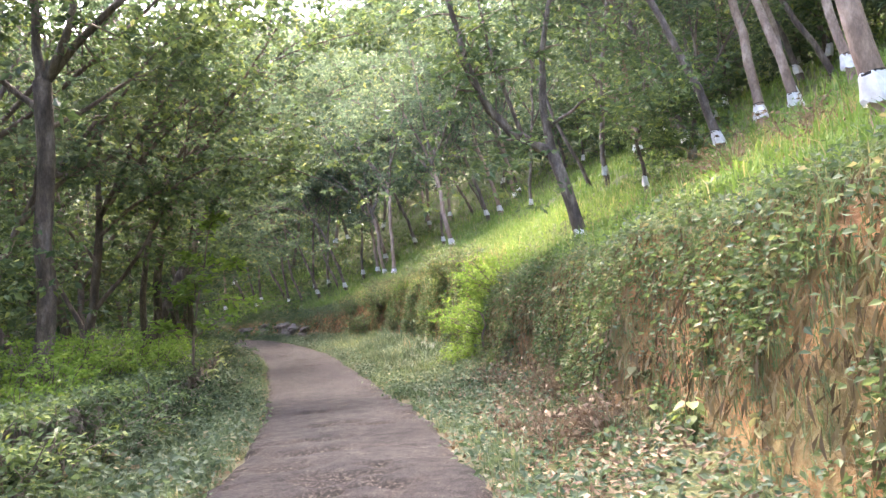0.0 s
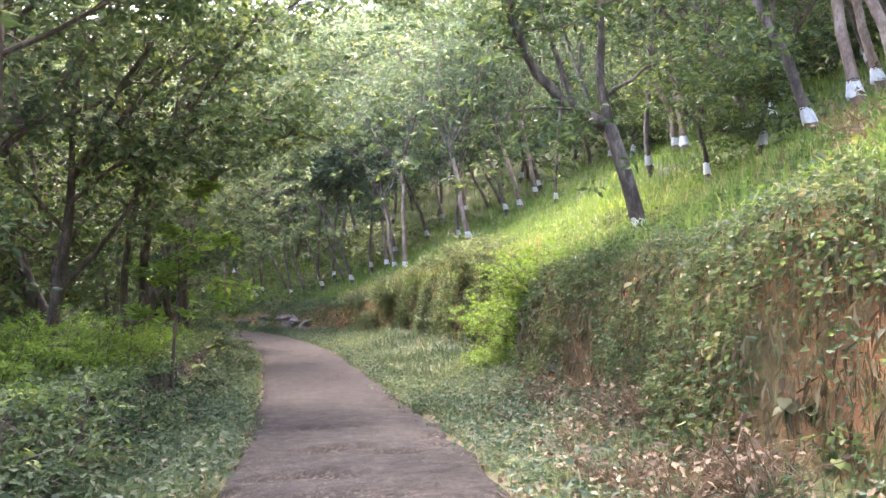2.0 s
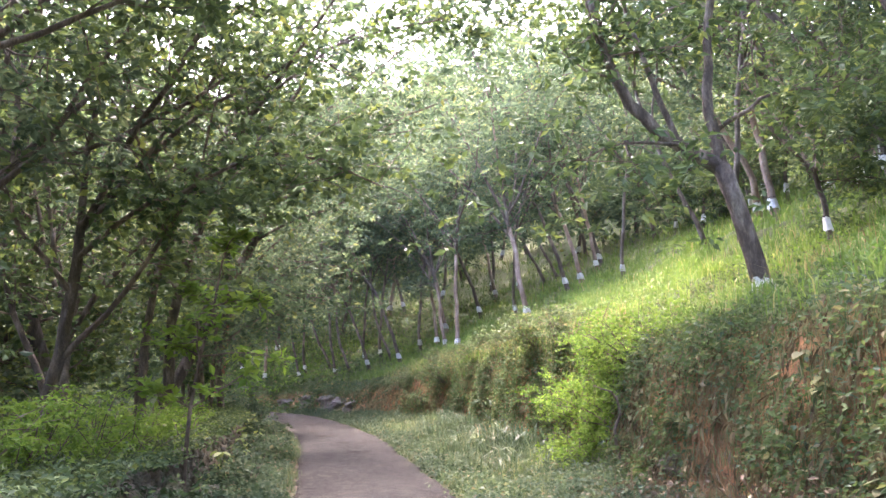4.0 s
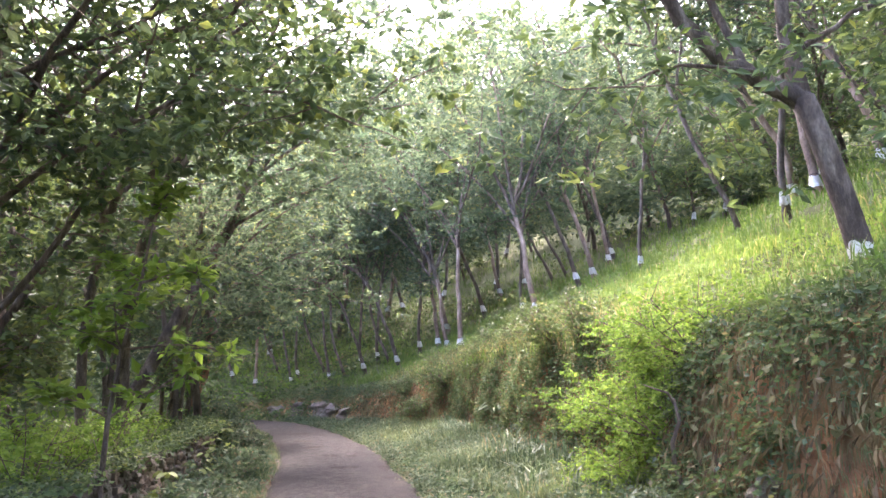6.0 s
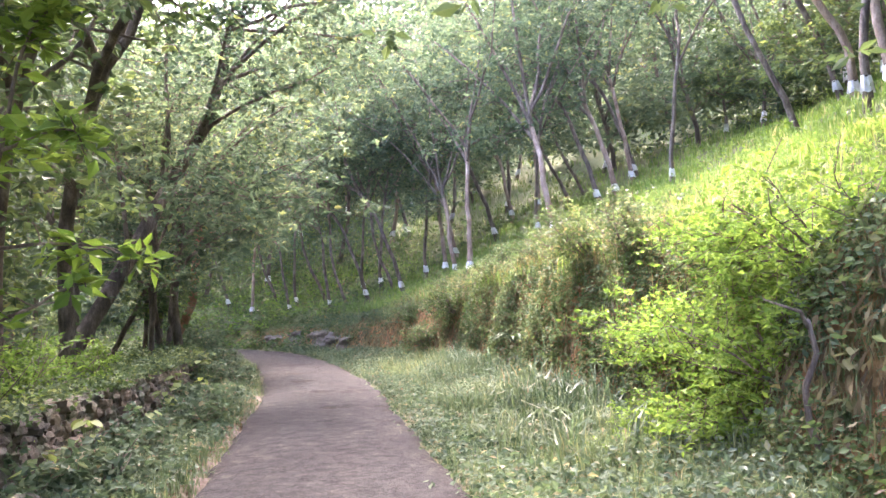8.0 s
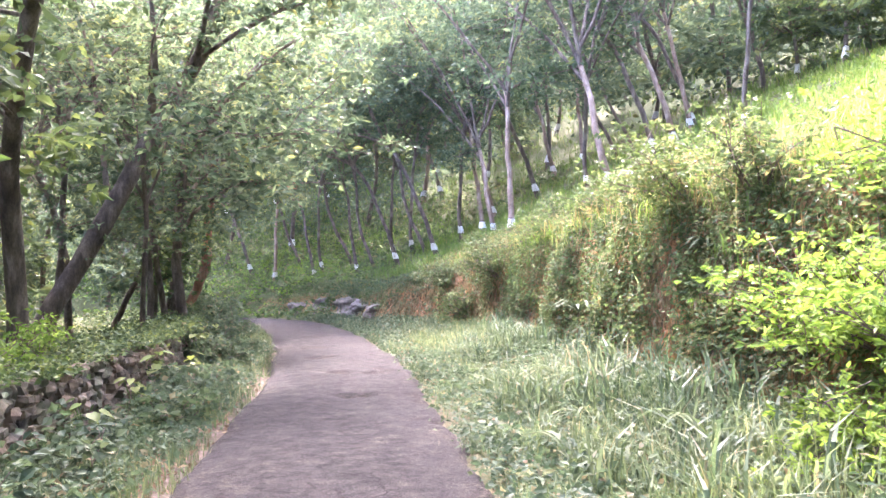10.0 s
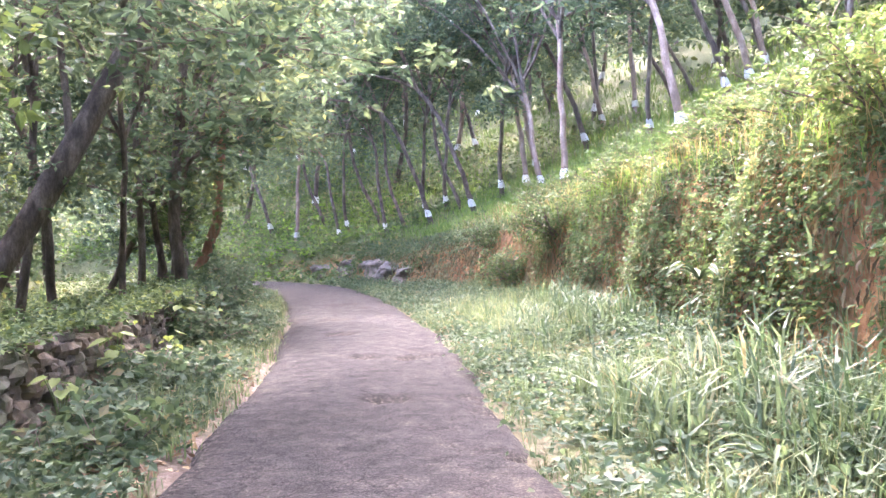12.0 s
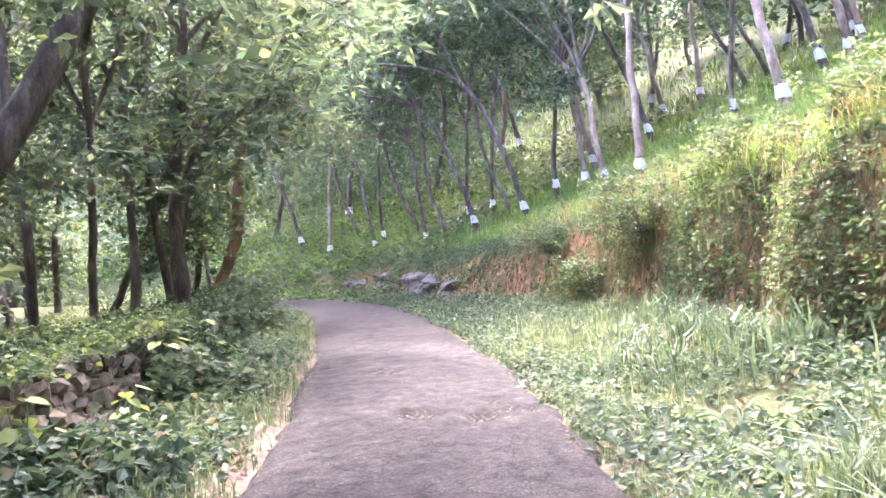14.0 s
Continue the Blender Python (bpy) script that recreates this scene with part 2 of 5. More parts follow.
def blades(rng, p, height, width, lean=0.45, bend=0.5):
    """Grass blades: a strip of three triangles each, bent over at the top."""
    k = len(p)
    h = (height * rng.uniform(0.45, 1.3, k))[:, None]
    w = (width * rng.uniform(0.6, 1.3, k))[:, None]
    turn = rng.uniform(0, 2 * np.pi, k)
    d = np.stack([np.cos(turn), np.sin(turn), 0 * turn], 1)
    side = np.stack([-np.sin(turn), np.cos(turn), 0 * turn], 1)
    out = rng.uniform(0.1, 1, (k, 1)) * lean
    top = p + d * h * (out + bend * out) + (0, 0, 1) * h * (1 - 0.35 * out)
    midp = p + d * h * out * 0.4 + (0, 0, 1) * h * 0.6
    v = np.stack([p - side * w * 0.35, p + side * w * 0.35, midp - side * w * 0.5, midp + side * w * 0.5, top], 1).reshape(-1, 3)
    b = np.arange(k)[:, None] * 5
    f = np.concatenate([b + (0, 1, 3), b + (0, 3, 2), b + (2, 3, 4)], 1).reshape(-1, 3)
    return v, f


def tube(path, radii, sides=8, rng=None, rough=0.0):
    """A tapered round limb along a path."""
    path = np.asarray(path, float)
    k = len(path)
    t = unit(np.gradient(path, axis=0))
    ref = np.array((0.31, 0.95, 0.05)) if abs(t[0][2]) > 0.6 else np.array((0.0, 0.0, 1.0))
    s = unit(np.cross(t, ref))
    u = np.cross(s, t)
    a = np.linspace(0, 2 * np.pi, sides, endpoint=False)
    r = np.asarray(radii)[:, None, None] * np.ones((k, sides, 1))
    if rng is not None and rough:
        r = r * (1 + rng.normal(size=(k, sides, 1)) * rough)
    v = path[:, None] + (s[:, None] * np.cos(a)[None, :, None] + u[:, None] * np.sin(a)[None, :, None]) * r
    i, j = np.meshgrid(np.arange(k - 1), np.arange(sides), indexing="ij")
    q, w = i * sides + j, i * sides + (j + 1) % sides
    f = np.concatenate([np.stack([q, w, w + sides], -1).reshape(-1, 3), np.stack([q, w + sides, q + sides], -1).reshape(-1, 3)])
    v = np.concatenate([v.reshape(-1, 3), path[-1:] + t[-1:] * np.asarray(radii)[-1]])
    e = (k - 1) * sides
    f = np.concatenate([f, [(e + j, e + (j + 1) % sides, k * sides) for j in range(sides)]])
    return v, f


def tube_mesh(name, path, radii, mat, sides=8):
    s = Soup()
    s.add(*tube(path, radii, sides))
    return s.mesh(name, mat, True)


def lattice(x, y, seed=0):
    h = np.sin(x * 127.1 + y * 311.7 + seed * 74.7) * 43758.5453
    return h - np.floor(h)


def rough2(x, y, scale, seed=0):
    """Smooth value noise, -1 to 1."""
    x, y = np.asarray(x, float) / scale, np.asarray(y, float) / scale
    xi, yi = np.floor(x), np.floor(y)
    fx, fy = x - xi, y - yi
    fx, fy = fx * fx * (3 - 2 * fx), fy * fy * (3 - 2 * fy)
    a, b = lattice(xi, yi, seed), lattice(xi + 1, yi, seed)
    c, d = lattice(xi, yi + 1, seed), lattice(xi + 1, yi + 1, seed)
    return 2 * ((a * (1 - fx) + b * fx) * (1 - fy) + (c * (1 - fx) + d * fx) * fy) - 1


# ---- the lie of the land ----
# the road's middle: x, y
LINE = np.array([(4.0, -30), (2.2, -18), (0.55, -6), (-0.3, 0), (-0.85, 5), (-1.42, 10.5), (-2.0, 14.3), (-2.85, 18), (-3.3, 20.5), (-4.1, 24), (-4.6, 26.2), (-5.45, 30),
                 (-6.75, 34.2), (-7.95, 37.8), (-9.75, 42.5), (-11.3, 46), (-14.0, 50), (-18.5, 53.5), (-25, 56), (-36, 58), (-60, 60)], float)
HALF = 1.3


def smooth_line(pts, step=0.25, rounds=60):
    d = np.concatenate([[0], np.cumsum(np.linalg.norm(np.diff(pts, axis=0), axis=1))])
    s = np.arange(0, d[-1], step)
    q = np.stack([np.interp(s, d, pts[:, 0]), np.interp(s, d, pts[:, 1])], 1)
    for _ in range(rounds):
        q[1:-1] = (q[:-2] + 2 * q[1:-1] + q[2:]) / 4
    return q


MID = smooth_line(LINE)
MS = np.concatenate([[0], np.cumsum(np.linalg.norm(np.diff(MID, axis=0), axis=1))])
MT = unit(np.gradient(MID, axis=0))
MN = np.stack([MT[:, 1], -MT[:, 0]], 1)      # to the right of the way ahead
S0 = float(np.interp(0, MID[:, 1], MS))      # the way's length at y = 0
MS = MS - S0


def at_road(s, d):
    x = np.interp(s, MS, MID[:, 0]) + np.interp(s, MS, MN[:, 0]) * d
    y = np.interp(s, MS, MID[:, 1]) + np.interp(s, MS, MN[:, 1]) * d
    return x, y


def nearest(x, y):
    """Way along and to the right of the road's middle."""
    x, y = np.ravel(x), np.ravel(y)
    s, d = np.empty(len(x)), np.empty(len(x))
    for a in range(0, len(x), 20000):
        dx, dy = x[a:a + 20000, None] - MID[::2, 0], y[a:a + 20000, None] - MID[::2, 1]
        k = np.argmin(dx * dx + dy * dy, 1) * 2
        i = np.arange(len(k))
        ddx, ddy = x[a:a + 20000] - MID[k, 0], y[a:a + 20000] - MID[k, 1]
        s[a:a + 20000] = MS[k] + ddx * MT[k, 0] + ddy * MT[k, 1]
        side = np.sign(ddx * MN[k, 0] + ddy * MN[k, 1])
        d[a:a + 20000] = side * np.hypot(ddx, ddy)
    return s, d


def road_z(s):
    return np.interp(s, [-32, 0, 5, 10, 15, 20, 25, 30, 60, 120], [0.9, 0.0, -0.17, -0.37, -0.56, -0.72, -0.79, -0.8, -0.85, -1.6])


def foot_of_bank(s):
    return np.interp(s, [-20, 0, 8, 12, 16, 18.5, 20, 22.5, 26, 29, 33, 38, 44, 50, 60], [1.7, 1.8, 2.0, 2.15, 2.45, 2.65, 2.95, 3.0, 2.85, 2.95, 3.1, 2.95, 2.1, 1.7, 1.6])


def bank_height(s):
    return np.interp(s, [-20, 0, 8, 14, 18.5, 19.5, 23, 28, 32, 36, 42, 48, 60], [2.1, 2.2, 2.2, 2.15, 2.0, 1.85, 2.4, 2.5, 2.2, 2.05, 1.7, 1.0, 0.9])


def land(s, d, x, y, fine=True):
    """Height of the ground at the place (x, y), which lies s along and d right of the road's middle."""
    r = road_z(s)
    e = d - HALF
    foot = foot_of_bank(s) + 0.25 * rough2(x, y, 1.3, 3)
    top, run = bank_height(s) + 0.15 * rough2(s, 0 * s, 2.5, 5), 0.8
    up = np.clip((e - foot) / run, 0, 1)
    face = top * (1 - (1 - up) ** 2.0)
    verge = np.interp(e, [0, 0.25, 1.2, 1.9], [-0.02, -0.06, -0.10, 0.08]) + 0.12 * np.clip(e - 1.7, 0, 1)
    over = np.clip(e - foot - run, 0, None)
    hill = np.interp(over, [0, 22, 60, 160], [0, 10.3, 30, 78])
    right = np.where(e > 0, verge + face + hill + 0.10 * rough2(x, y, 1.7, 8) * np.clip(e, 0, 1), 0)
    g = -d - HALF
    back = np.clip((g - 1.95) / 0.25, 0, 1) * 0.35
    fall = np.interp(g, [0, 2.8, 5.5, 11, 40, 120], [0, 0.0, -0.38, -1.1, -5.0, -12])
    left = np.where(g > 0, np.interp(g, [0, 0.3, 1.0, 1.7], [-0.02, -0.03, 0.02, -0.02]) + back + fall + 0.08 * rough2(x, y, 1.9, 9) * np.clip(g, 0, 1), 0)
    z = r + right + left
    if fine:
        steep = np.where((up > 0.02) & (up < 0.98), 1.0, 0.25) * np.clip((np.abs(d) - HALF) / 0.5, 0, 1)
        z = z + steep * (0.10 * rough2(x, y, 0.7, 1) + 0.06 * rough2(x, y, 0.3, 2))
    return z - np.where(np.abs(d) < HALF + 0.1, 0.09, 0)


def ground_at(x, y):
    s, d = nearest(np.atleast_1d(x), np.atleast_1d(y))
    return land(s, d, np.ravel(np.atleast_1d(x)), np.ravel(np.atleast_1d(y)))

# ---- ground and road ----


def spread(lo, hi, step, far, grow=1.25):
    c = list(np.arange(lo, hi + step / 2, step))
    w = step
    while c[-1] < far:
        w *= grow
        c.append(c[-1] + w)
    w = step
    while c[0] > -far:
        w *= grow
        c.insert(0, c[0] - w)
    return np.array(c)


def build_ground():
    gx, gy = np.meshgrid(spread(-16, 13, 0.21, 900), spread(-2, 54, 0.25, 900))
    x, y = gx.ravel(), gy.ravel()
    s, d = nearest(x, y)
    z = land(s, d, x, y)
    rows, cols = gx.shape
    i, j = np.meshgrid(np.arange(rows - 1), np.arange(cols - 1), indexing="ij")
    q = (i * cols + j).ravel()
    f = np.concatenate([np.stack([q, q + 1, q + cols + 1], 1), np.stack([q, q + cols + 1, q + cols], 1)])
    me = raw_mesh("ground", np.stack([x, y, z], 1), f, M_GROUND, True)
    strip = np.clip((0.3 + 0.25 * rough2(x, y, 1.1, 44) - (np.abs(d) - HALF)) / 0.15, 0, 1) * np.where(d < 0, np.interp(s, [14, 19], [0.35, 1.0]), 0.45)
    at = me.attributes.new("shoulder", 'FLOAT', 'POINT')
    at.data.foreach_set("value", strip.astype(np.float32))
    ob = new("ground", me)
    tagged(ob, "red laterite earth with moss and grass, steep cut bank beside the road", "ground", kind="structure")
    return ob


GROUND = build_ground()


def build_road():
    s = np.concatenate([np.arange(-28, 3, 0.4), np.arange(3, 34, 0.06), np.arange(34, 75, 0.2)])
    d = np.linspace(-1, 1, 33)
    ss, dd = np.meshgrid(s, d, indexing="ij")
    edge = HALF + 0.10 * rough2(ss, np.sign(dd) * 5, 1.1, 21) + 0.06 * rough2(ss, np.sign(dd) * 5, 0.35, 22)
    off = dd * edge
    x, y = at_road(ss, off)
    broken = np.clip(rough2(x, y, 1.6, 31) * 1.2 + np.interp(ss, [0, 5, 8, 15, 17, 70], [0.4, 0.75, 0.8, 0.5, -0.35, -0.45]), 0, 1)
    pit = np.clip(1.4 * rough2(x, y, 0.42, 32) + 0.9 * rough2(x, y, 0.16, 33) - 0.1, 0, 1) * np.clip(broken * 1.5, 0, 1)
    hole = sum(np.exp(-(((ss - a + 0.12 * rough2(off, ss, 0.25, 36)) / 0.22) ** 2 + ((off - b) / c) ** 2) ** 2) for a, b, c in ((14.6, -0.3, 0.6), (12.6, -0.15, 0.5), (12.1, 0.5, 0.3), (11.0, -0.5, 0.6), (10.0, -0.2, 0.7), (9.0, -0.6, 0.4), (8.2, 0.0, 0.6), (33.5, -0.3, 0.3), (27.5, 0.2, 0.25), (40, 0.1, 0.5), (30.5, -0.05, 0.22), (30.3, 0.55, 0.16), (36, -0.2, 0.4)))
    crown = 0.03 * (1 - dd ** 2)
    rim = np.clip((np.abs(dd) - 0.9) / 0.1, 0, 1)
    z = road_z(ss) + crown - 0.07 * pit - 0.08 * hole - 0.08 * rim ** 2 + 0.006 * rough2(x, y, 0.25, 34)
    rows, cols = ss.shape
    i, j = np.meshgrid(np.arange(rows - 1), np.arange(cols - 1), indexing="ij")
    q = (i * cols + j).ravel()
    f = np.concatenate([np.stack([q, q + 1, q + cols + 1], 1), np.stack([q, q + cols + 1, q + cols], 1)])
    me = raw_mesh("road", np.stack([x, y, z], -1).reshape(-1, 3), f[:, ::-1], M_ASPHALT, True)
    wear = np.clip(pit * 1.4 + hole + np.clip((np.abs(dd) - 0.86 + 0.12 * rough2(x, y, 0.6, 35)) / 0.14, 0, 1) * 0.9, 0, 1)
    at = me.attributes.new("wear", 'FLOAT', 'POINT')
    at.data.foreach_set("value", wear.ravel().astype(np.float32))
    return tagged(new("road", me), "narrow worn grey asphalt lane with broken patches", "road", kind="structure")


ROAD = build_road()

# ---- trees ----


def bowed(rng, p, way, length, k=6, wander=0.08, lift=0.0):
    """A wandering path from p."""
    pts, w = [np.array(p, float)], unit(np.array(way, float))
    for _ in range(k):
        w = unit(w + rng.normal(size=3) * wander + (0, 0, lift))
        pts.append(pts[-1] + w * length / k)
    return np.array(pts), w


def clumps(rng, tips, count, size, length, width, up=0.5, droop=0.3, per=9):
    """Leaves in rosettes round the ends of the twigs, each rosette spreading from one point."""
    tips = np.array(tips)
    k = max(1, count // per)
    mid_ = tips[rng.integers(0, len(tips), k)] + rng.normal(size=(k, 3)) * size * (1, 1, 0.6)
    p = np.repeat(mid_, per, 0)
    out = unit(rng.normal(size=(len(p), 3)) * (1, 1, 0.35))
    p = p + out * length * rng.uniform(0.05, 0.75, (len(p), 1))
    return leaves(rng, p, length, width, out, up, droop)


def limb_with_twigs(rng, path, r0, r1, twig, tips, first=2, per=2, lift=-0.02, lean_mesh=False):
    """One limb and its twigs; the twigs' points go into tips."""
    soup = Soup()
    r = np.linspace(r0, r1, len(path))
    soup.add(*tube(path, r, 5 if lean_mesh else 7, rng, 0.05))
    way = unit(path[-1] - path[0])
    for j in range(first, len(path)):
        for _ in range(per):
            tw = unit(rng.normal(size=3) * (1, 1, 0.5) + (0, 0, 0.1))
            tp, _w = bowed(rng, path[j], way * 0.3 + tw, twig * rng.uniform(0.5, 1.0), 4, 0.18, lift)
            thin = tp[::2] if lean_mesh else tp
            soup.add(*tube(thin, np.linspace(max(r[j] * 0.45, 0.012), 0.007, len(thin)), 3))
            tips += [*tp[1:]]
    return soup


def skirt_mesh(rng, path, girth, low=0.32):
    """A pleated plastic skirt tied round the trunk."""
    def on(h):
        return np.array([np.interp(h, path[:, 2], path[:, c]) for c in range(3)])
    k, rings = 16, [(0.34, 1.06), (0.29, 1.14), (0.18, 1.32), (0.05, 1.5), (0.0, 1.5)]
    v = []
    turn = np.linspace(0, 2 * np.pi, k, endpoint=False)
    pleat = rng.normal(size=k) * 0.16
    for h, m in rings:
        r = girth * m * (1 + pleat * (m - 0.9)) + rng.normal(size=k) * 0.005
        c = on(h + low)
        v += [(c[0] + r[i] * np.cos(turn[i]), c[1] + r[i] * np.sin(turn[i]), low + h + rng.normal() * 0.035 * (m - 1)) for i in range(k)]
    f = []
    for a in range(len(rings) - 1):
        for i in range(k):
            q, w = a * k + i, a * k + (i + 1) % k
            f += [(q, w, w + k), (q, w + k, q + k)]
    return raw_mesh("rain_guard", np.array(v), np.array(f), M_PLASTIC)


def band_mesh(path, girth, low=0.65):
    """A ragged band of tar that seals the skirt's upper edge."""
    h = np.array([low - 0.012, low, low + 0.014, low + 0.022])
    mid_ = np.stack([np.interp(h, path[:, 2], path[:, 0]), np.interp(h, path[:, 2], path[:, 1]), h], 1)
    s = Soup()
    s.add(*tube(mid_, girth * np.array([1.08, 1.1, 1.07, 1.01]), 12, np.random.default_rng(3), 0.04))
    return s.mesh("tar_band", M_TAR, True)


def make_tree(name, seed, height=14.0, girth=0.11, fork=0.3, lean=(0, 0), limbs=4, twig=2.6, count=4300, leaf=0.27, bark=None, foliage=None, guard=True,
              label="", low=2, droop=0.3, wide=0.42, clump=0.62, group="plantation trees", wander=0.085, far=False, dense=False):
    """A tree: a leaning trunk, limbs that fork off it, twigs, and a crown of leaves in clumps. A plastic skirt where it is tapped."""
    rng = np.random.default_rng(seed)
    bark, foliage = bark or M_BARK, foliage or M_CROWN
    ob = tagged(new(name), label, "tree", group)
    trunk = Soup()
    path, w = bowed(rng, (0, 0, -0.35), (lean[0], lean[1], 1), height * fork + 0.35, 9, wander)
    r = np.linspace(girth * 1.05, girth * 0.75, len(path))
    r[0] *= 1.5
    r[1] *= 1.12
    trunk.add(*tube(path, r, 10, rng, 0.05))
    part("trunk", trunk.mesh("trunk", bark, True), ob)
    tips = []
    for i in range(limbs):
        turn = 2 * np.pi * (i + rng.uniform(-0.3, 0.3)) / limbs
        out = np.array((np.cos(turn), np.sin(turn), 0)) * rng.uniform(0.3, 0.75)
        k = len(path) - 1 - (0 if i < 2 else rng.integers(0, 3))
        lp, _w = bowed(rng, path[k], w + out, height * (1 - fork) * rng.uniform(0.75, 1.05), 6 if far else 9, 0.12, 0.03)
        part("limb", limb_with_twigs(rng, lp, girth * 0.62, girth * 0.12, twig, tips, 2, 2 if dense else 1, -0.02, far).mesh("limb", M_BARK, True), ob)
    for _ in range(low):
        k = rng.integers(len(path) // 2, len(path))
        turn = rng.uniform(0, 2 * np.pi)
        tp, _w = bowed(rng, path[k], (np.cos(turn), np.sin(turn), 0.25), twig * rng.uniform(0.8, 1.2), 5, 0.15)
        part("limb", limb_with_twigs(rng, tp, girth * 0.25, 0.01, twig * 0.45, tips, 2, 2, -0.02, True).mesh("limb", M_BARK, True), ob)
    crown = Soup()
    crown.add(*clumps(rng, tips, count, clump, leaf, wide, 0.5, droop))
    part("crown", crown.mesh("crown", foliage), ob)
    if guard:
        sk = part("rain_guard", skirt_mesh(rng, path, girth), ob, "crumpled white polythene rain guard tied round the trunk")
        part("tar_band", band_mesh(path, girth), sk, "black tar seal above the plastic")
    return ob


def plant(ob, x, y, turn=0.0, size=1.0, copy=True):
    z = float(ground_at(x, y)[0])
    c = copy_thing(ob, Matrix.LocRotScale((x, y, z), Euler((0, 0, turn)), None)) if copy else ob
    c.matrix_basis = Matrix.LocRotScale((x, y, z), Euler((0, 0, turn)), (size,) * 3)
    return c


class Kinds:
    """Hands out trees of a few builds: the first of each is the built one, the rest are copies."""

    def __init__(self, obs):
        self.obs, self.used = obs, set()

    def put(self, k, x, y, turn=0.0, size=1.0):
        k %= len(self.obs)
        first = k not in self.used
        self.used.add(k)
        return plant(self.obs[k], x, y, turn, size, not first)


L_RUBBER = "slim rubber tree on the slope, grey-brown bark, white plastic skirt"
RUBBER = Kinds([make_tree("rubber_tree", 11, 17.0, 0.105, 0.36, (-0.26, 0.0), 4, low=0, label=L_RUBBER),
                make_tree("rubber_tree", 12, 17.5, 0.11, 0.34, (-0.1, 0.06), 5, low=0, label=L_RUBBER .replace("grey-brown", "pale tapped"), bark=M_BARK_PALE),
                make_tree("rubber_tree", 13, 15.5, 0.09, 0.4, (-0.32, -0.03), 4, low=0, label=L_RUBBER),
                make_tree("rubber_tree", 14, 18.0, 0.12, 0.3, (-0.06, 0.05), 5, low=1, label=L_RUBBER, bark=M_BARK_PALE),
                make_tree("rubber_tree", 15, 16.0, 0.09, 0.42, (-0.3, 0.05), 4, low=0, label="slim rubber tree with grey-brown bark on the slope", guard=False)])

FAR = Kinds([make_tree("rubber_tree", 16, 15.0, 0.13, 0.17, (-0.15, 0.0), 4, 3.2, 2700, 0.46, label=L_RUBBER, low=3, clump=0.95, far=True, guard=False),
             make_tree("rubber_tree", 17, 14.0, 0.12, 0.19, (-0.08, 0.05), 4, 3.2, 2700, 0.46, label=L_RUBBER, low=3, clump=0.95, far=True, guard=False),
             make_tree("rubber_tree", 18, 16.5, 0.13, 0.15, (-0.2, 0.0), 4, 3.4, 2700, 0.46, label=L_RUBBER, low=3, clump=0.95, far=True, guard=False)])
# the trees of the slope that stand out, then the rows behind them: x, y, build, size
SPOTS = [(8.2, 25.6, 0, 1.1), (10.8, 23.6, 1, 1.1), (6.2, 29.5, 2, 1.0), (9.2, 30.5, 3, 1.0), (13.0, 25.5, 4, 1.1), (6.8, 18.75, 0, 0.95), (8.1, 19.6, 1, 1.1), (8.75, 19.3, 3, 1.0), (4.6, 8.2, 3, 1.0), (9.2, 17.3, 1, 0.95),
         (10.6, 30.0, 1, 0.9), (13.4, 28.8, 0, 1.0), (8.5, 33.0, 1, 1.15), (6.5, 34.1, 4, 0.9), (10.3, 40.4, 0, 1.0), (4.76, 42.0, 2, 0.9), (3.54, 47.5, 3, 1.0),
         (5.4, 52.6, 0, 1.0), (2.4, 56.3, 4, 1.0), (0.52, 42.1, 3, 1.0), (0.14, 46.2, 2, 0.85), (-2.67, 43.0, 1, 0.9), (-1.6, 53.0, 0, 1.0), (-3.46, 47.4, 3, 0.8),
         (-4.03, 49.9, 1, 0.85), (-6.0, 49.9, 0, 0.85), (-6.67, 51.8, 4, 0.8), (-7.6, 53.2, 2, 0.85), (-8.0, 51.7, 0, 0.8), (-9.36, 53.2, 4, 0.8), (-8.7, 54.6, 2, 0.85),
         (-10.4, 54.0, 0, 0.75), (-11.0, 56.0, 4, 0.85), (-12.7, 56.4, 2, 0.8), (-13.0, 55.8, 0, 0.7), (-15.7, 57.5, 1, 0.8), (-5.1, 51.4, 2, 0.9), (0.7, 57.4, 1, 0.95),
         (-0.8, 58.0, 3, 0.9), (3.15, 56.0, 4, 0.9), (2.9, 47.4, 0, 1.0), (4.8, 50.3, 1, 0.95), (-3.8, 53.8, 3, 0.9), (-14.4, 58.5, 4, 0.85), (-17.5, 59.2, 0, 0.85)]
rng = np.random.default_rng(5)
BEND = 1.05
for x, y, k, size in SPOTS:
    RUBBER.put(k, x, y, rng.uniform(-0.5, 0.5), size * (BEND if x < -4 else 1.0))
for row in range(6):
    for s in np.arange(-4 + row, 92 if row < 4 else 76, 4.6 + 0.25 * row):
        x, y = (float(c) for c in at_road(s + rng.uniform(-1, 1), HALF + 14.0 + row * 5.2 + rng.uniform(-1, 1)))
        if min(math.hypot(x - a, y - b) for a, b, *_ in SPOTS) > 2.6 and (y > 24 or row < 4):
            (RUBBER if row < 1 else FAR).put(int(rng.integers(0, 5)), x, y, rng.uniform(-0.6, 0.6), rng.uniform(0.85, 1.15))

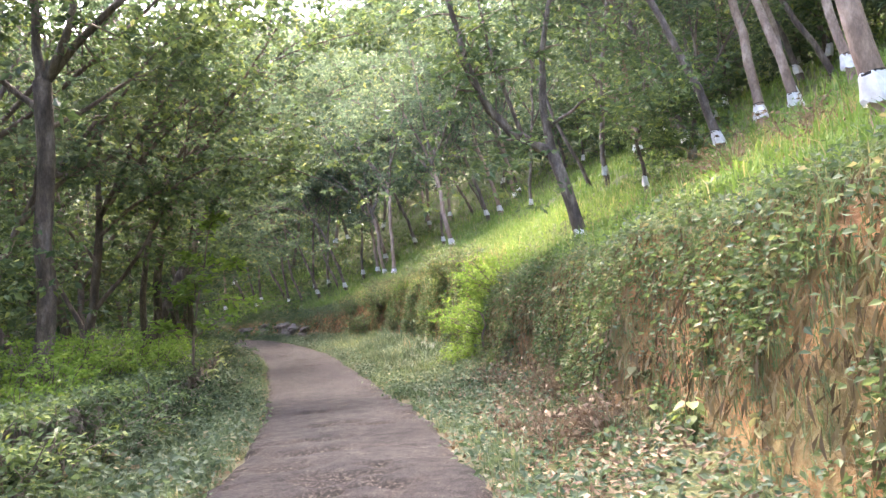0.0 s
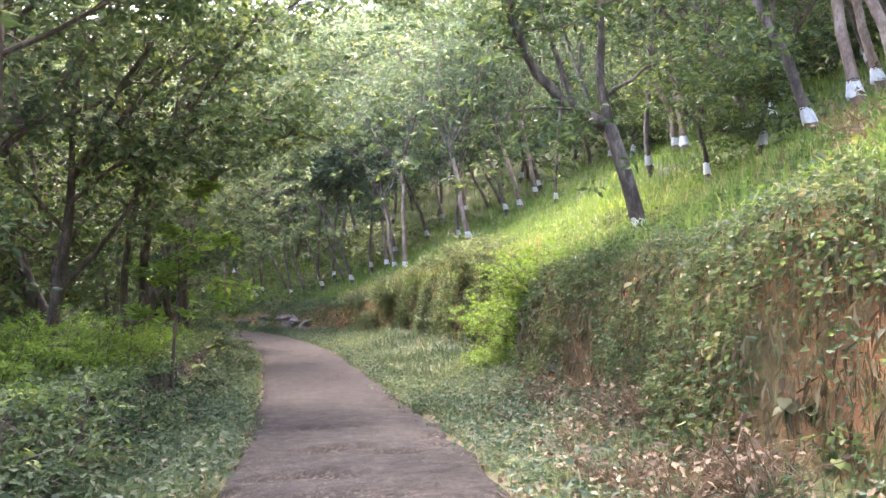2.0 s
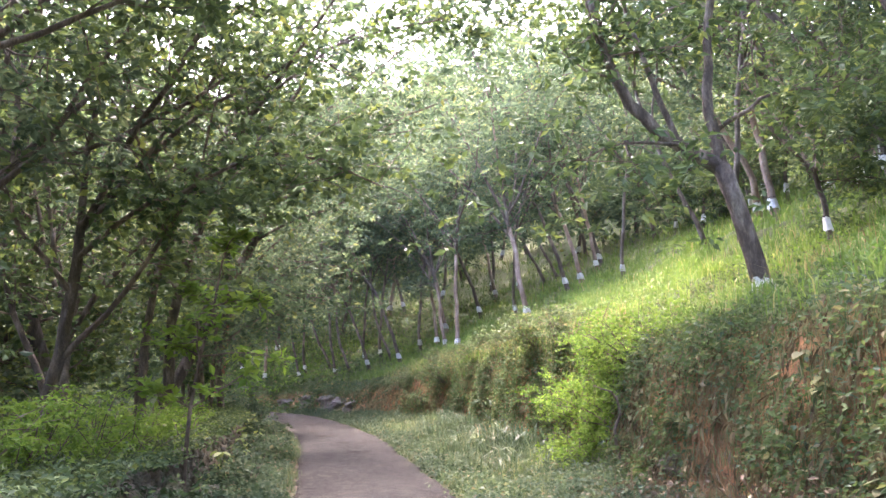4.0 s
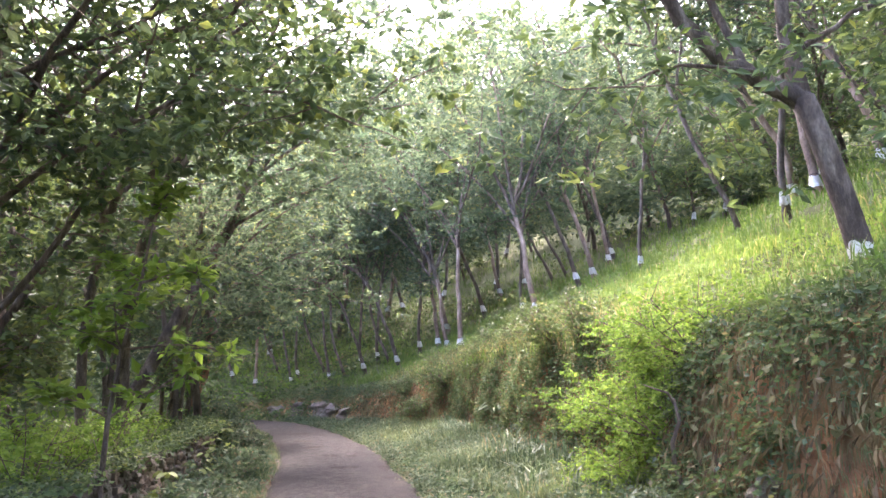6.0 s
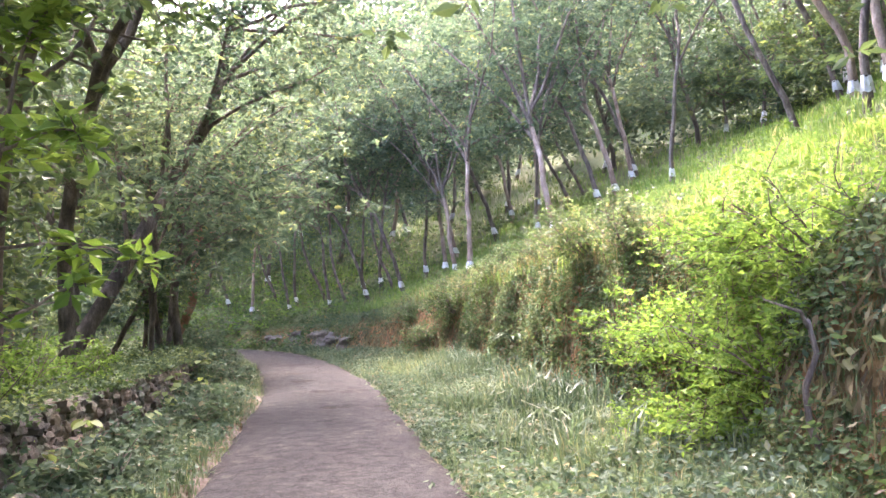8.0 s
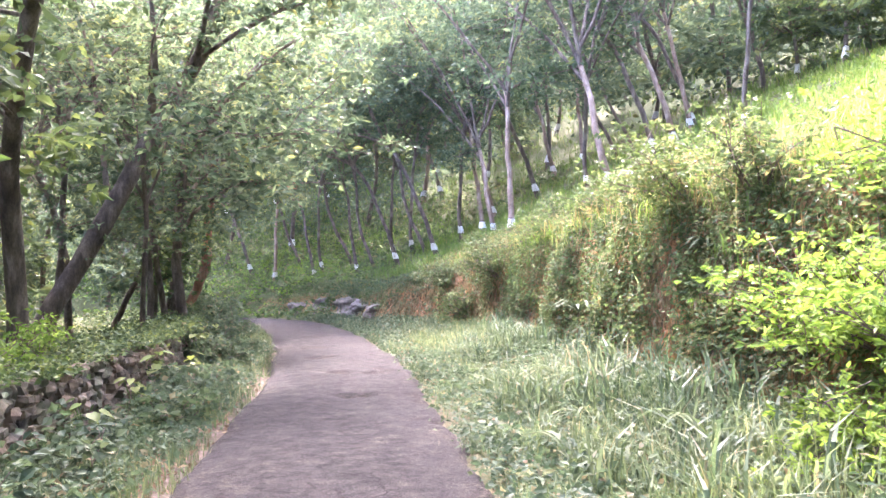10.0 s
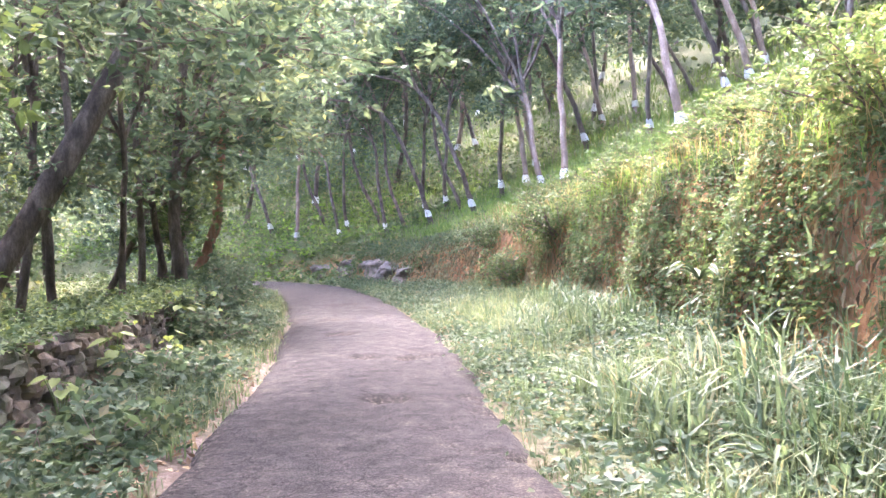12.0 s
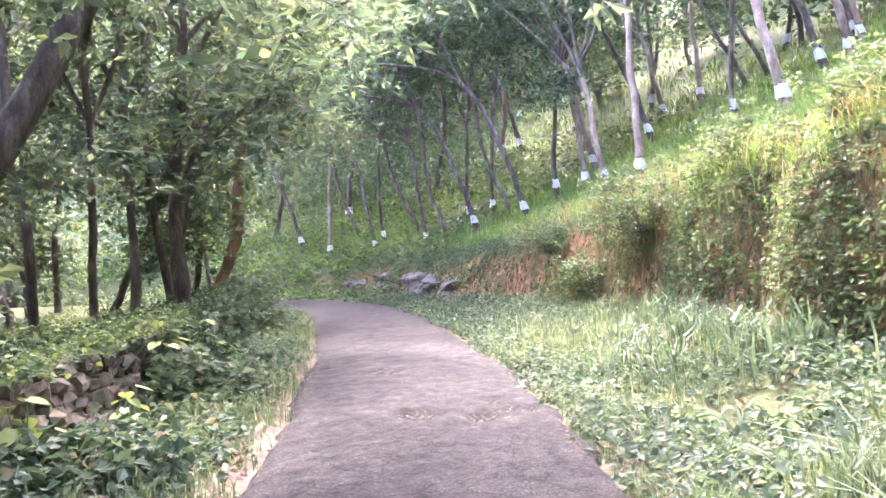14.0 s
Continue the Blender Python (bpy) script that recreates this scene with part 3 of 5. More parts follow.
for x in range(-24, 8, 4):
    for y in (63, 72):
        RUBBER.put(int(rng.integers(0, 5)), x + rng.uniform(-1.2, 1.2), y + rng.uniform(-2, 2), rng.uniform(0, 6), rng.uniform(1.1, 1.3))
for x in range(-66, 34, 8):
    for y in (80, 91):
        FAR.put(int(rng.integers(0, 3)), x + rng.uniform(-3, 3), y + rng.uniform(-3, 3), rng.uniform(0, 6), rng.uniform(1.1, 1.45))

YOUNG = Kinds([make_tree("young_tree", 21, 7.5, 0.075, 0.24, (-0.03, 0.0), 5, 1.6, 4200, 0.18, label="young leafy tree with a white-wrapped foot on the slope", low=5, foliage=M_CROWN_LIT, clump=0.4)])
for x, y, size in ((7.07, 22.63, 1.05), (5.82, 22.45, 0.85), (9.6, 27.5, 1.1), (12.0, 33.0, 1.2)):
    YOUNG.put(0, x, y, rng.uniform(0, 6), size)
for s in range(14, 46, 3):
    x, y = (float(c) for c in at_road(s + rng.uniform(-1, 1), HALF + 19 + rng.uniform(-2.5, 3.5)))
    YOUNG.put(0, x, y, rng.uniform(0, 6), rng.uniform(1.1, 1.5))


def forked_tree():
    """The tree at the edge of the cut: a short trunk that forks into a long bowed limb and an upright one."""
    rng = np.random.default_rng(71)
    ob = tagged(new("forked_tree"), "dark forked rubber tree at the edge of the cut bank", "tree", "plantation trees")
    path = np.array([(0.1, 0, -0.4), (0.05, 0, 0), (-0.12, 0, 0.8), (-0.32, 0, 1.6), (-0.52, 0, 2.2)])
    t = Soup()
    t.add(*tube(path, [0.2, 0.165, 0.15, 0.145, 0.15], 12, rng, 0.05))
    part("trunk", t.mesh("trunk", M_BARK, True), ob)
    tips = []
    for pts, r0, r1 in (([(-0.5, 0, 2.15), (-1.0, 0.05, 2.55), (-1.5, 0.1, 2.85), (-2.0, 0.1, 3.5), (-2.4, 0.15, 4.4), (-2.6, 0.2, 5.6), (-2.9, 0.1, 7.0), (-3.3, -0.2, 8.6), (-3.6, -0.5, 10.2)], 0.135, 0.03),
                        ([(-0.5, 0, 2.15), (-0.62, 0.05, 2.9), (-0.66, 0.1, 3.6), (-0.62, 0.1, 4.5), (-0.35, 0.2, 5.6), (0.1, 0.3, 7.0), (0.4, 0.3, 8.8), (0.5, 0.4, 10.4)], 0.11, 0.025),
                        ([(-1.2, 0.05, 2.7), (-1.45, 0.3, 3.7), (-1.75, 0.5, 4.8), (-1.95, 0.9, 6.2), (-2.0, 1.3, 8.0)], 0.06, 0.02),
                        ([(-0.6, 0.05, 2.8), (0.1, 0.2, 3.3), (0.9, 0.3, 3.6), (1.6, 0.2, 3.5)], 0.045, 0.012),
                        ([(-0.9, 0.0, 2.5), (-1.6, -0.4, 2.6), (-2.4, -0.7, 2.4), (-3.3, -0.9, 2.1)], 0.035, 0.01)):
        p = np.array(pts, float)
        u = np.linspace(0, len(p) - 1, len(p) * 2)
        q = np.stack([np.interp(u, np.arange(len(p)), p[:, c]) for c in range(3)], 1)
        q[2:] += rng.normal(size=(len(q) - 2, 3)) * 0.03
        part("limb", limb_with_twigs(rng, q, r0, r1, 1.8, tips, 7 if len(p) > 5 else 4).mesh("limb", M_BARK, True), ob)
    crown = Soup()
    crown.add(*clumps(rng, tips, 8500, 0.6, 0.2, 0.42, 0.5, 0.3))
    part("crown", crown.mesh("crown", M_CROWN_LIT), ob)
    part("rain_guard", skirt_mesh(rng, path, 0.14, 0.02), ob, "torn white plastic at the foot of the trunk")
    ob.matrix_basis = pose(3.28, 19.15, float(ground_at(3.28, 19.15)[0]))
    return ob


forked_tree()

# ---- the wood below the road, on the other side of the wall ----
L_WOOD = "dark-barked broadleaf tree in the wood below the road"
WOOD = Kinds([make_tree("broadleaf_tree", 31, 13.5, 0.15, 0.45, (0.06, 0.02), 5, 2.6, 5400, 0.2, label=L_WOOD, foliage=M_CROWN_LIT, guard=False, dense=True, wide=0.6, low=4, group="wood below the road"),
              make_tree("broadleaf_tree", 32, 13.0, 0.11, 0.28, (0.12, -0.04), 6, 2.4, 5400, 0.2, label=L_WOOD, foliage=M_CROWN_LIT, guard=False, dense=True, wide=0.6, low=5, group="wood below the road"),
              make_tree("broadleaf_tree", 33, 15.0, 0.10, 0.42, (-0.05, 0.08), 5, 2.8, 5000, 0.2, label=L_WOOD, foliage=M_CROWN, guard=False, dense=True, wide=0.5, low=1, group="wood below the road"),
              make_tree("broadleaf_tree", 34, 10.5, 0.075, 0.48, (0.12, 0.08), 5, 1.8, 5500, 0.16, label=L_WOOD, foliage=M_CROWN, guard=False, wide=0.5, low=1, group="wood below the road")])
FARWOOD = Kinds([make_tree("broadleaf_tree", 36, 15.0, 0.15, 0.2, (0.06, 0.02), 6, 3.4, 2100, 0.46, label=L_WOOD, far=True, guard=False, wide=0.5, low=5, clump=0.8, group="wood below the road"),
                 make_tree("broadleaf_tree", 37, 17.0, 0.14, 0.24, (0.02, 0.05), 6, 3.4, 2100, 0.46, label=L_WOOD, far=True, guard=False, wide=0.5, low=5, clump=0.8, group="wood below the road")])
# x, y, build, turn, size
WOOD_SPOTS = [(-9.6, 27.0, 0, 3.3, 1.0), (-8.9, 23.8, 2, 0.5, 0.95), (-11.8, 25.5, 0, 1.9, 1.1), (-9.6, 16.6, 2, 2.0, 0.9), (-11.0, 16.5, 2, 1.0, 1.0), (-10.2, 23.0, 1, 2.2, 1.05), (-12.5, 20.5, 0, 0.7, 1.05), (-14.5, 26.0, 1, 4.0, 1.1), (-9.0, 11.0, 3, 2.6, 1.0),
              (-13.6, 33.9, 3, 0.4, 1.2), (-11.9, 35.6, 3, 1.5, 1.1), (-12.5, 38.4, 2, 2.5, 0.85), (-12.9, 38.9, 3, 3.5, 1.2), (-10.4, 32.4, 3, 5.0, 0.8), (-15.9, 44.2, 2, 1.1, 0.9), (-15.4, 40.0, 1, 0.2, 0.9),
              (-16.5, 30.5, 2, 0.9, 1.1), (-18.5, 37.0, 0, 2.0, 1.1), (-21.0, 44.0, 1, 3.0, 1.2), (-20.0, 27.0, 0, 4.4, 1.2), (-17.0, 20.5, 2, 5.2, 1.15), (-15.0, 13.0, 0, 0.5, 1.1),
              (-23.5, 34.0, 2, 1.4, 1.2), (-25.5, 41.0, 0, 5.5, 1.2), (-24.0, 50.0, 2, 0.8, 1.1), (-29.0, 47.0, 1, 2.8, 1.3), (-22.0, 19.0, 1, 3.9, 1.2), (-30.0, 55.0, 0, 1.9, 1.2), (-17.5, 49.5, 3, 2.2, 1.0),
              (-14.8, 36.8, 2, 4.1, 1.0), (-18.8, 32.5, 1, 1.3, 1.1), (-19.5, 40.8, 3, 2.9, 1.2), (-16.6, 46.6, 1, 5.6, 1.0), (-21.5, 38.0, 0, 0.3, 1.1), (-13.0, 29.5, 1, 3.6, 1.0)]
for x, y, k, turn, size in WOOD_SPOTS:
    WOOD.put(k, x, y, turn, size)
# unseen trees added behind the walk's start, both sides of the lane, shading the foreground
for i, (x, y) in enumerate([(-4.6, 1.0), (-8.2, 4.5), (-3.9, -7.5), (-9.5, -3.0), (-6.5, -12.5), (-12.5, 4.0), (-2.2, -17.0), (-10.5, -16.0), (-15.5, -6.0)]):
    WOOD.put(i % 3, x, y, 1.7 * i, 1.05)
for i, (x, y) in enumerate([(5.6, -1.0), (4.9, -8.0), (8.5, 3.8), (9.4, -5.5), (6.8, -14.5), (12.5, 0.5), (12.8, 8.0), (6.9, -21.0), (3.4, -27.0)]):
    RUBBER.put(i, x, y, 0.9 * i, 1.0)
for s in np.arange(-14, 72, 5.0):
    for g in (15, 20, 27, 35) if s > 18 else (20, 28):
        x, y = (float(c) for c in at_road(s + rng.uniform(-1.5, 1.5), -g + rng.uniform(-2, 2)))
        FARWOOD.put(int(rng.integers(0, 2)), x, y, rng.uniform(0, 6), rng.uniform(1.0, 1.3))

for x in (-35, -30, -25.5):
    for y in (38, 44, 50, 57, 64):
        FARWOOD.put(int(rng.integers(0, 2)), x + rng.uniform(-1.5, 1.5), y + rng.uniform(-2, 2), rng.uniform(0, 6), rng.uniform(0.75, 1.0))


def bent_tree(name, spot, pts, radii, limbs, seed, label, bark, count, foliage, leaf=0.18, wide=0.5, twig=2.2):
    """A tree whose trunk and limbs run along given lines, from its foot."""
    rng = np.random.default_rng(seed)
    ob = tagged(new(name), label, "tree", "wood below the road")

    def finer(p):
        p = np.array(p, float)
        u = np.linspace(0, len(p) - 1, len(p) * 2)
        q = np.stack([np.interp(u, np.arange(len(p)), p[:, c]) for c in range(3)], 1)
        q[1:-1] += rng.normal(size=(len(q) - 2, 3)) * 0.025
        return q
    t, q = Soup(), finer(pts)
    t.add(*tube(q, np.interp(np.linspace(0, 1, len(q)), np.linspace(0, 1, len(radii)), radii), 12, rng, 0.05))
    part("trunk", t.mesh("trunk", bark, True), ob)
    tips = []
    for p, r0 in limbs:
        part("limb", limb_with_twigs(rng, finer(p), r0, 0.015, twig, tips, 3).mesh("limb", bark, True), ob)
    crown = Soup()
    crown.add(*clumps(rng, tips, count, 0.5, leaf, wide, 0.5, 0.3))
    part("crown", crown.mesh("crown", foliage), ob)
    ob.matrix_basis = pose(*spot, float(ground_at(*spot)[0]))
    return ob


# the tall forked tree behind the wall, the leaning one, and the red-barked one by the bend
TALL, LEANING = (-7.0, 13.8), (-11.3, 29.3)
LEAN_PTS = [(-0.1, -0.1, -0.4), (0, 0, 0), (0.55, 0.7, 1.5), (1.1, 1.4, 3.0), (1.65, 2.1, 4.6), (2.3, 2.9, 6.3), (2.7, 3.2, 7.6), (2.9, 3.2, 9.0)]


def off(k, *steps):
    """A limb's line: from a point of the leaning trunk, by steps."""
    p = [np.array(LEAN_PTS[k], float)]
    for d in steps:
        p.append(p[-1] + d)
    return p


bent_tree("tall_tree", TALL, [(0, 0, -0.4), (0.02, 0, 0.3), (0.16, 0, 1.3), (0.1, 0.1, 2.8), (0.24, 0.1, 4.4), (0.25, 0.1, 5.9)], [0.24, 0.18, 0.165, 0.15, 0.15, 0.16],
          [([(0.25, 0.1, 5.8), (0.2, 0.1, 6.6), (0.15, 0.2, 8.0), (-0.1, 0.3, 10.0), (-0.2, 0.2, 12.0)], 0.1),
           ([(0.25, 0.1, 5.8), (1.6, 0.4, 7.4), (3.2, 0.6, 8.6), (4.8, 0.6, 9.4), (6.2, 0.4, 9.8)], 0.08),
           ([(0.25, 0.1, 5.8), (0.7, 0.0, 6.5), (1.1, -0.2, 7.6), (1.8, -0.3, 9.0), (2.2, -0.2, 10.5)], 0.09),
           ([(0.2, 0.1, 5.0), (0.9, 0.8, 5.6), (1.5, 1.6, 6.4), (1.9, 2.4, 7.4)], 0.05),
           ([(0.2, 0.1, 5.4), (-0.8, 0.3, 6.2), (-1.8, 0.4, 7.4), (-2.6, 0.2, 9.0)], 0.07),
           ([(0.05, 0, 0.35), (-0.35, -0.1, 1.1), (-0.75, -0.2, 2.2), (-1.1, -0.3, 3.8), (-1.2, -0.3, 5.6), (-1.4, -0.3, 7.5)], 0.1)],
          41, "tall grey-barked tree forking high up behind the stone wall", M_BARK, 16000, M_CROWN_LIT, 0.16, 0.55, 1.9)
bent_tree("leaning_tree", LEANING, LEAN_PTS, [0.26, 0.2, 0.19, 0.18, 0.17, 0.15, 0.12, 0.07],
          [(off(4, (0.1, 0.1, 1.6), (-0.1, 0, 1.7), (0.2, -0.1, 1.8)), 0.09), (off(5, (1.2, -0.4, 0.5), (1.3, -0.3, 0.3), (1.2, 0, 0.6)), 0.06),
           (off(6, (0.8, 0.3, 1.2), (0.9, 0.4, 1.2), (0.8, 0, 1.2)), 0.07), (off(3, (-0.4, 0.4, 1.8), (-0.4, 0.3, 1.8), (-0.3, 0, 1.8)), 0.07),
           (off(7, (0, -0.3, 1.3), (0.1, -0.5, 1.4), (0.3, -0.3, 1.4)), 0.06), (off(6, (1.2, 0.9, 0.8), (1.2, 1.0, 0.8), (1.2, 1.0, 0.6)), 0.06), (off(7, (0.9, 0.4, 1.0), (1.0, 0.4, 1.2), (1.0, 0.2, 1.2)), 0.06), (off(4, (1.3, -0.9, -0.1), (1.4, -0.7, -0.3), (1.2, -0.5, -0.1)), 0.04),
           (off(6, (1.6, -0.8, 0.9), (1.7, -0.9, 0.7), (1.6, -0.6, 0.6), (1.4, -0.4, 0.4)), 0.06), (off(5, (1.0, -1.6, 1.2), (1.0, -1.7, 1.0), (0.9, -1.6, 0.8)), 0.06),
           (off(7, (1.5, -1.5, 0.8), (1.6, -1.6, 0.6), (1.6, -1.6, 0.4), (1.5, -1.6, 0.3)), 0.06), (off(7, (1.8, 0.6, 0.8), (1.8, 0.6, 0.5), (1.8, 0.4, 0.3)), 0.06), (off(7, (1.4, 2.0, 0.6), (1.4, 2.2, 0.4), (1.4, 2.2, 0.3)), 0.06)],
          42, "thick dark trunk leaning out over the lane from the wood", M_BARK, 19000, M_CROWN, 0.2, 0.45, 2.6)
bent_tree("red_barked_tree", (-15.0, 45.1), [(0, 0, -0.3), (0.0, 0, 0.6), (0.35, 0, 1.3), (0.75, 0, 2.1), (0.85, 0, 3.2), (0.95, 0, 4.8), (1.0, 0, 6.0)], [0.2, 0.16, 0.17, 0.18, 0.16, 0.14, 0.12],
          [([(1.0, 0, 5.8), (0.6, 0, 7.0), (0.2, 0, 8.6), (0, 0, 10.0)], 0.08), ([(1.0, 0, 5.8), (1.8, 0, 6.8), (2.6, 0.2, 8.0), (3.4, 0.2, 9.2)], 0.08),
           ([(0.95, 0, 4.6), (2.0, -0.4, 5.0), (3.4, -0.8, 5.0), (4.6, -1.0, 4.7)], 0.05), ([(0.9, 0, 4.0), (0.0, -0.5, 4.6), (-1.2, -0.8, 5.0), (-2.4, -1.0, 4.9)], 0.05)],
          43, "bent tree with peeling reddish bark by the bend of the lane", M_BARK_RED, 8000, M_CROWN, 0.16, 0.4)
bent_tree("spreading_tree", (-8.5, 19.3), [(0.1, 0, -0.3), (0, 0, 0.4), (-0.1, 0, 1.2), (0.05, 0, 2.0), (0.2, 0.1, 3.0), (0.3, 0.1, 4.4)], [0.2, 0.15, 0.13, 0.11, 0.1, 0.08],
          [([(0.3, 0.1, 4.3), (0.3, 0.2, 6.0), (0.6, 0.2, 8.0), (0.5, 0.3, 10.5)], 0.07), ([(0.3, 0.1, 4.3), (1.6, -0.4, 6.2), (3.0, -1.0, 7.8), (4.6, -1.4, 8.9), (6.0, -1.6, 9.4)], 0.06),
           ([(0.3, 0.1, 4.3), (1.6, 1.2, 6.5), (3.2, 2.2, 8.0), (5.0, 3.0, 9.0), (6.4, 3.4, 9.4)], 0.06), ([(0.25, 0.1, 3.8), (1.2, 0, 4.6), (2.4, -0.3, 4.9), (3.6, -0.5, 5.4), (4.6, -0.6, 5.3), (5.6, -0.6, 4.8)], 0.05),
           ([(0.05, 0, 2.0), (0.8, 0.3, 2.9), (1.5, 0.5, 4.0), (2.2, 0.6, 5.4), (2.6, 0.6, 7.2)], 0.06), ([(-0.1, 0, 1.4), (-0.7, 0.3, 2.4), (-1.3, 0.3, 3.8), (-1.7, 0.3, 5.8), (-1.9, 0.3, 8.0)], 0.07),
           ([(0.2, 0.1, 3.2), (-0.5, -0.6, 4.4), (-1.0, -1.0, 6.0), (-1.2, -1.2, 8.0)], 0.05), ([(0.3, 0.1, 4.3), (1.2, 0.6, 5.8), (2.2, 1.0, 7.2), (3.0, 1.2, 8.8)], 0.06)],
          44, "spreading small-leaved tree with many bare lower limbs", M_BARK, 17000, M_CROWN_LIT, 0.16, 0.6, 1.9)

bent_tree("broad_crowned_tree", (-11.5, 36.8), [(0.05, 0, -0.4), (0, 0, 0.3), (-0.1, 0, 1.2), (-0.15, 0.05, 2.2), (-0.1, 0.1, 3.4), (0.1, 0.1, 4.6), (0.2, 0.1, 5.6)], [0.2, 0.15, 0.135, 0.13, 0.12, 0.11, 0.1],
          [([(-0.15, 0.05, 2.6), (0.6, -0.4, 3.3), (1.5, -0.8, 3.8), (2.4, -1.1, 4.0), (3.1, -1.3, 3.7)], 0.06), ([(-0.1, 0.1, 3.2), (-0.9, -0.4, 3.8), (-1.8, -0.7, 4.2), (-2.7, -0.9, 4.0)], 0.055),
           ([(-0.1, 0.1, 3.6), (0.7, 0.6, 4.6), (1.7, 1.0, 5.5), (2.9, 1.2, 6.2), (4.0, 1.4, 6.5)], 0.06), ([(0.1, 0.1, 4.6), (1.1, -0.3, 5.8), (2.3, -0.6, 6.9), (3.5, -0.8, 7.6), (4.6, -0.9, 7.9)], 0.06),
           ([(0.2, 0.1, 5.5), (0.3, 0.2, 7.0), (0.6, 0.3, 8.6), (0.9, 0.2, 10.2)], 0.07), ([(0.2, 0.1, 5.5), (-0.6, 0.4, 6.8), (-1.5, 0.8, 8.0), (-2.2, 1.0, 9.2)], 0.06),
           ([(0.2, 0.1, 5.5), (1.2, 0.9, 6.9), (2.3, 1.7, 8.2), (3.2, 2.3, 9.4)], 0.06)],
          45, "broad-crowned tree with large dark drooping leaves by the stone wall", M_BARK, 6300, M_CROWN, 0.25, 0.4, 1.7)

# ---- the dry-stone wall ----


def stone_mesh(seed, mat, name="stone"):
    """A rough rounded block, about 1 across."""
    rng = np.random.default_rng(seed)
    bm = bmesh.new()
    bmesh.ops.create_cube(bm, size=1.0)
    bmesh.ops.subdivide_edges(bm, edges=bm.edges[:], cuts=1, use_grid_fill=True)
    for v in bm.verts:
        n = v.co.normalized() * 0.62
        v.co = v.co.lerp(n, 0.42) + Vector(rng.normal(size=3) * 0.055)
    bmesh.ops.triangulate(bm, faces=bm.faces[:])
    me = bpy.data.meshes.new(name)
    bm.to_mesh(me)
    bm.free()
    me.materials.append(mat)
    return me


def stone_wall():
    rng = np.random.default_rng(91)
    wall = tagged(new("stone_wall"), "low dry-stone wall of dark mossy rubble, overgrown", "wall")
    kinds = [stone_mesh(200 + k, M_STONE) for k in range(9)]
    rest = Soup()
    shapes = []
    for me in kinds:
        v = np.array([c.co[:] for c in me.vertices])
        f = np.array([p.vertices[:] for p in me.polygons])
        shapes.append((v, f))
    for course in range(7):
        s = 5.0 + rng.uniform(0, 0.2)
        while s < 42:
            w = rng.uniform(0.16, 0.29)
            x, y = (float(c) for c in at_road(s + w / 2, -HALF - 1.78 + rng.uniform(-0.05, 0.05) - 0.02 * course))
            top = 0.78 + 0.12 * float(rough2(s, 0.0, 1.5, 41))
            z = float(road_z(s)) + 0.03 + 0.108 * course
            if 0.108 * course < top - 0.02:
                k = int(rng.integers(0, 9))
                tn = np.interp(s, MS, MT[:, 0]), np.interp(s, MS, MT[:, 1])
                m = Matrix.LocRotScale((x, y, z), Euler((rng.uniform(-0.15, 0.15), rng.uniform(-0.15, 0.15), math.atan2(tn[1], tn[0]) + rng.uniform(-0.12, 0.12))), (w * 1.12, rng.uniform(0.3, 0.42), rng.uniform(0.125, 0.16)))
                if 21.5 <= s < 31:
                    o = part("stone", kinds[k], wall)
                    o.matrix_basis = m
                else:
                    v, f = shapes[k]
                    mm = np.array(m)
                    rest.add(v @ mm[:3, :3].T + mm[:3, 3], f)
            s += w
    tagged(part("rubble", rest.mesh("rubble", M_STONE), wall), kind="stuff")
    return wall


stone_wall()


def rock(x, y, z, sx, sy, sz, seed, mat=None, label="grey rock in the foot of the cut bank"):
    rng = np.random.default_rng(seed)
    bm = bmesh.new()
    bmesh.ops.create_icosphere(bm, subdivisions=4, radius=0.5)
    for v in bm.verts:
        p = v.co
        k = 1 + 0.22 * noise.noise(p * 3.1 + Vector((seed, 0, 0))) + 0.10 * noise.noise(p * 7.3 + Vector((0, seed, 0))) + 0.04 * noise.noise(p * 19)
        v.co = Vector((max(-0.42, min(0.42, p.x)), max(-0.4, min(0.4, p.y)), max(-0.4, min(0.4, p.z)))) * k * 1.15
    me = bpy.data.meshes.new("rock")
    bm.to_mesh(me)
    bm.free()
    me.materials.append(mat or M_ROCK)
    ob = tagged(new("rock", me), label, "rock", "rocks in the bank")
    ob.matrix_basis = Matrix.LocRotScale((x, y, z), Euler((rng.uniform(-0.15, 0.15), rng.uniform(-0.15, 0.15), (2.25 if sx > 1.2 else 0) + rng.uniform(-0.4, 0.4))), (sx, sy, sz))
    return ob


for i, (s, up, w, h) in enumerate([(43.9, 0.15, 1.2, 0.7), (45.1, 0.2, 1.9, 0.9), (46.7, 0.25, 2.5, 1.0), (48.6, 0.3, 2.7, 1.1), (50.5, 0.3, 2.7, 1.15), (52.4, 0.3, 2.6, 1.1), (54.3, 0.25, 2.4, 1.0)]):
    x, y = at_road(s, HALF + float(foot_of_bank(s)) + 0.84)
    rock(float(x), float(y), float(road_z(s)) + up, w, w * 0.7, h, 300 + i)
rock(0.3, 26.4, -0.1, 1.0, 0.9, 0.6, 311, M_STONE, "brown boulder jutting out of the cut bank")
rock(-1.75, 35.9, 0.0, 1.3, 1.1, 0.8, 312, M_STONE, "dark boulder in the foot of the cut bank")
rock(1.35, 16.9, 0.0, 0.5, 0.5, 0.35, 313, M_STONE, "small brown boulder at the foot of the bank")
x, y = at_road(19.6, -HALF - 1.15)
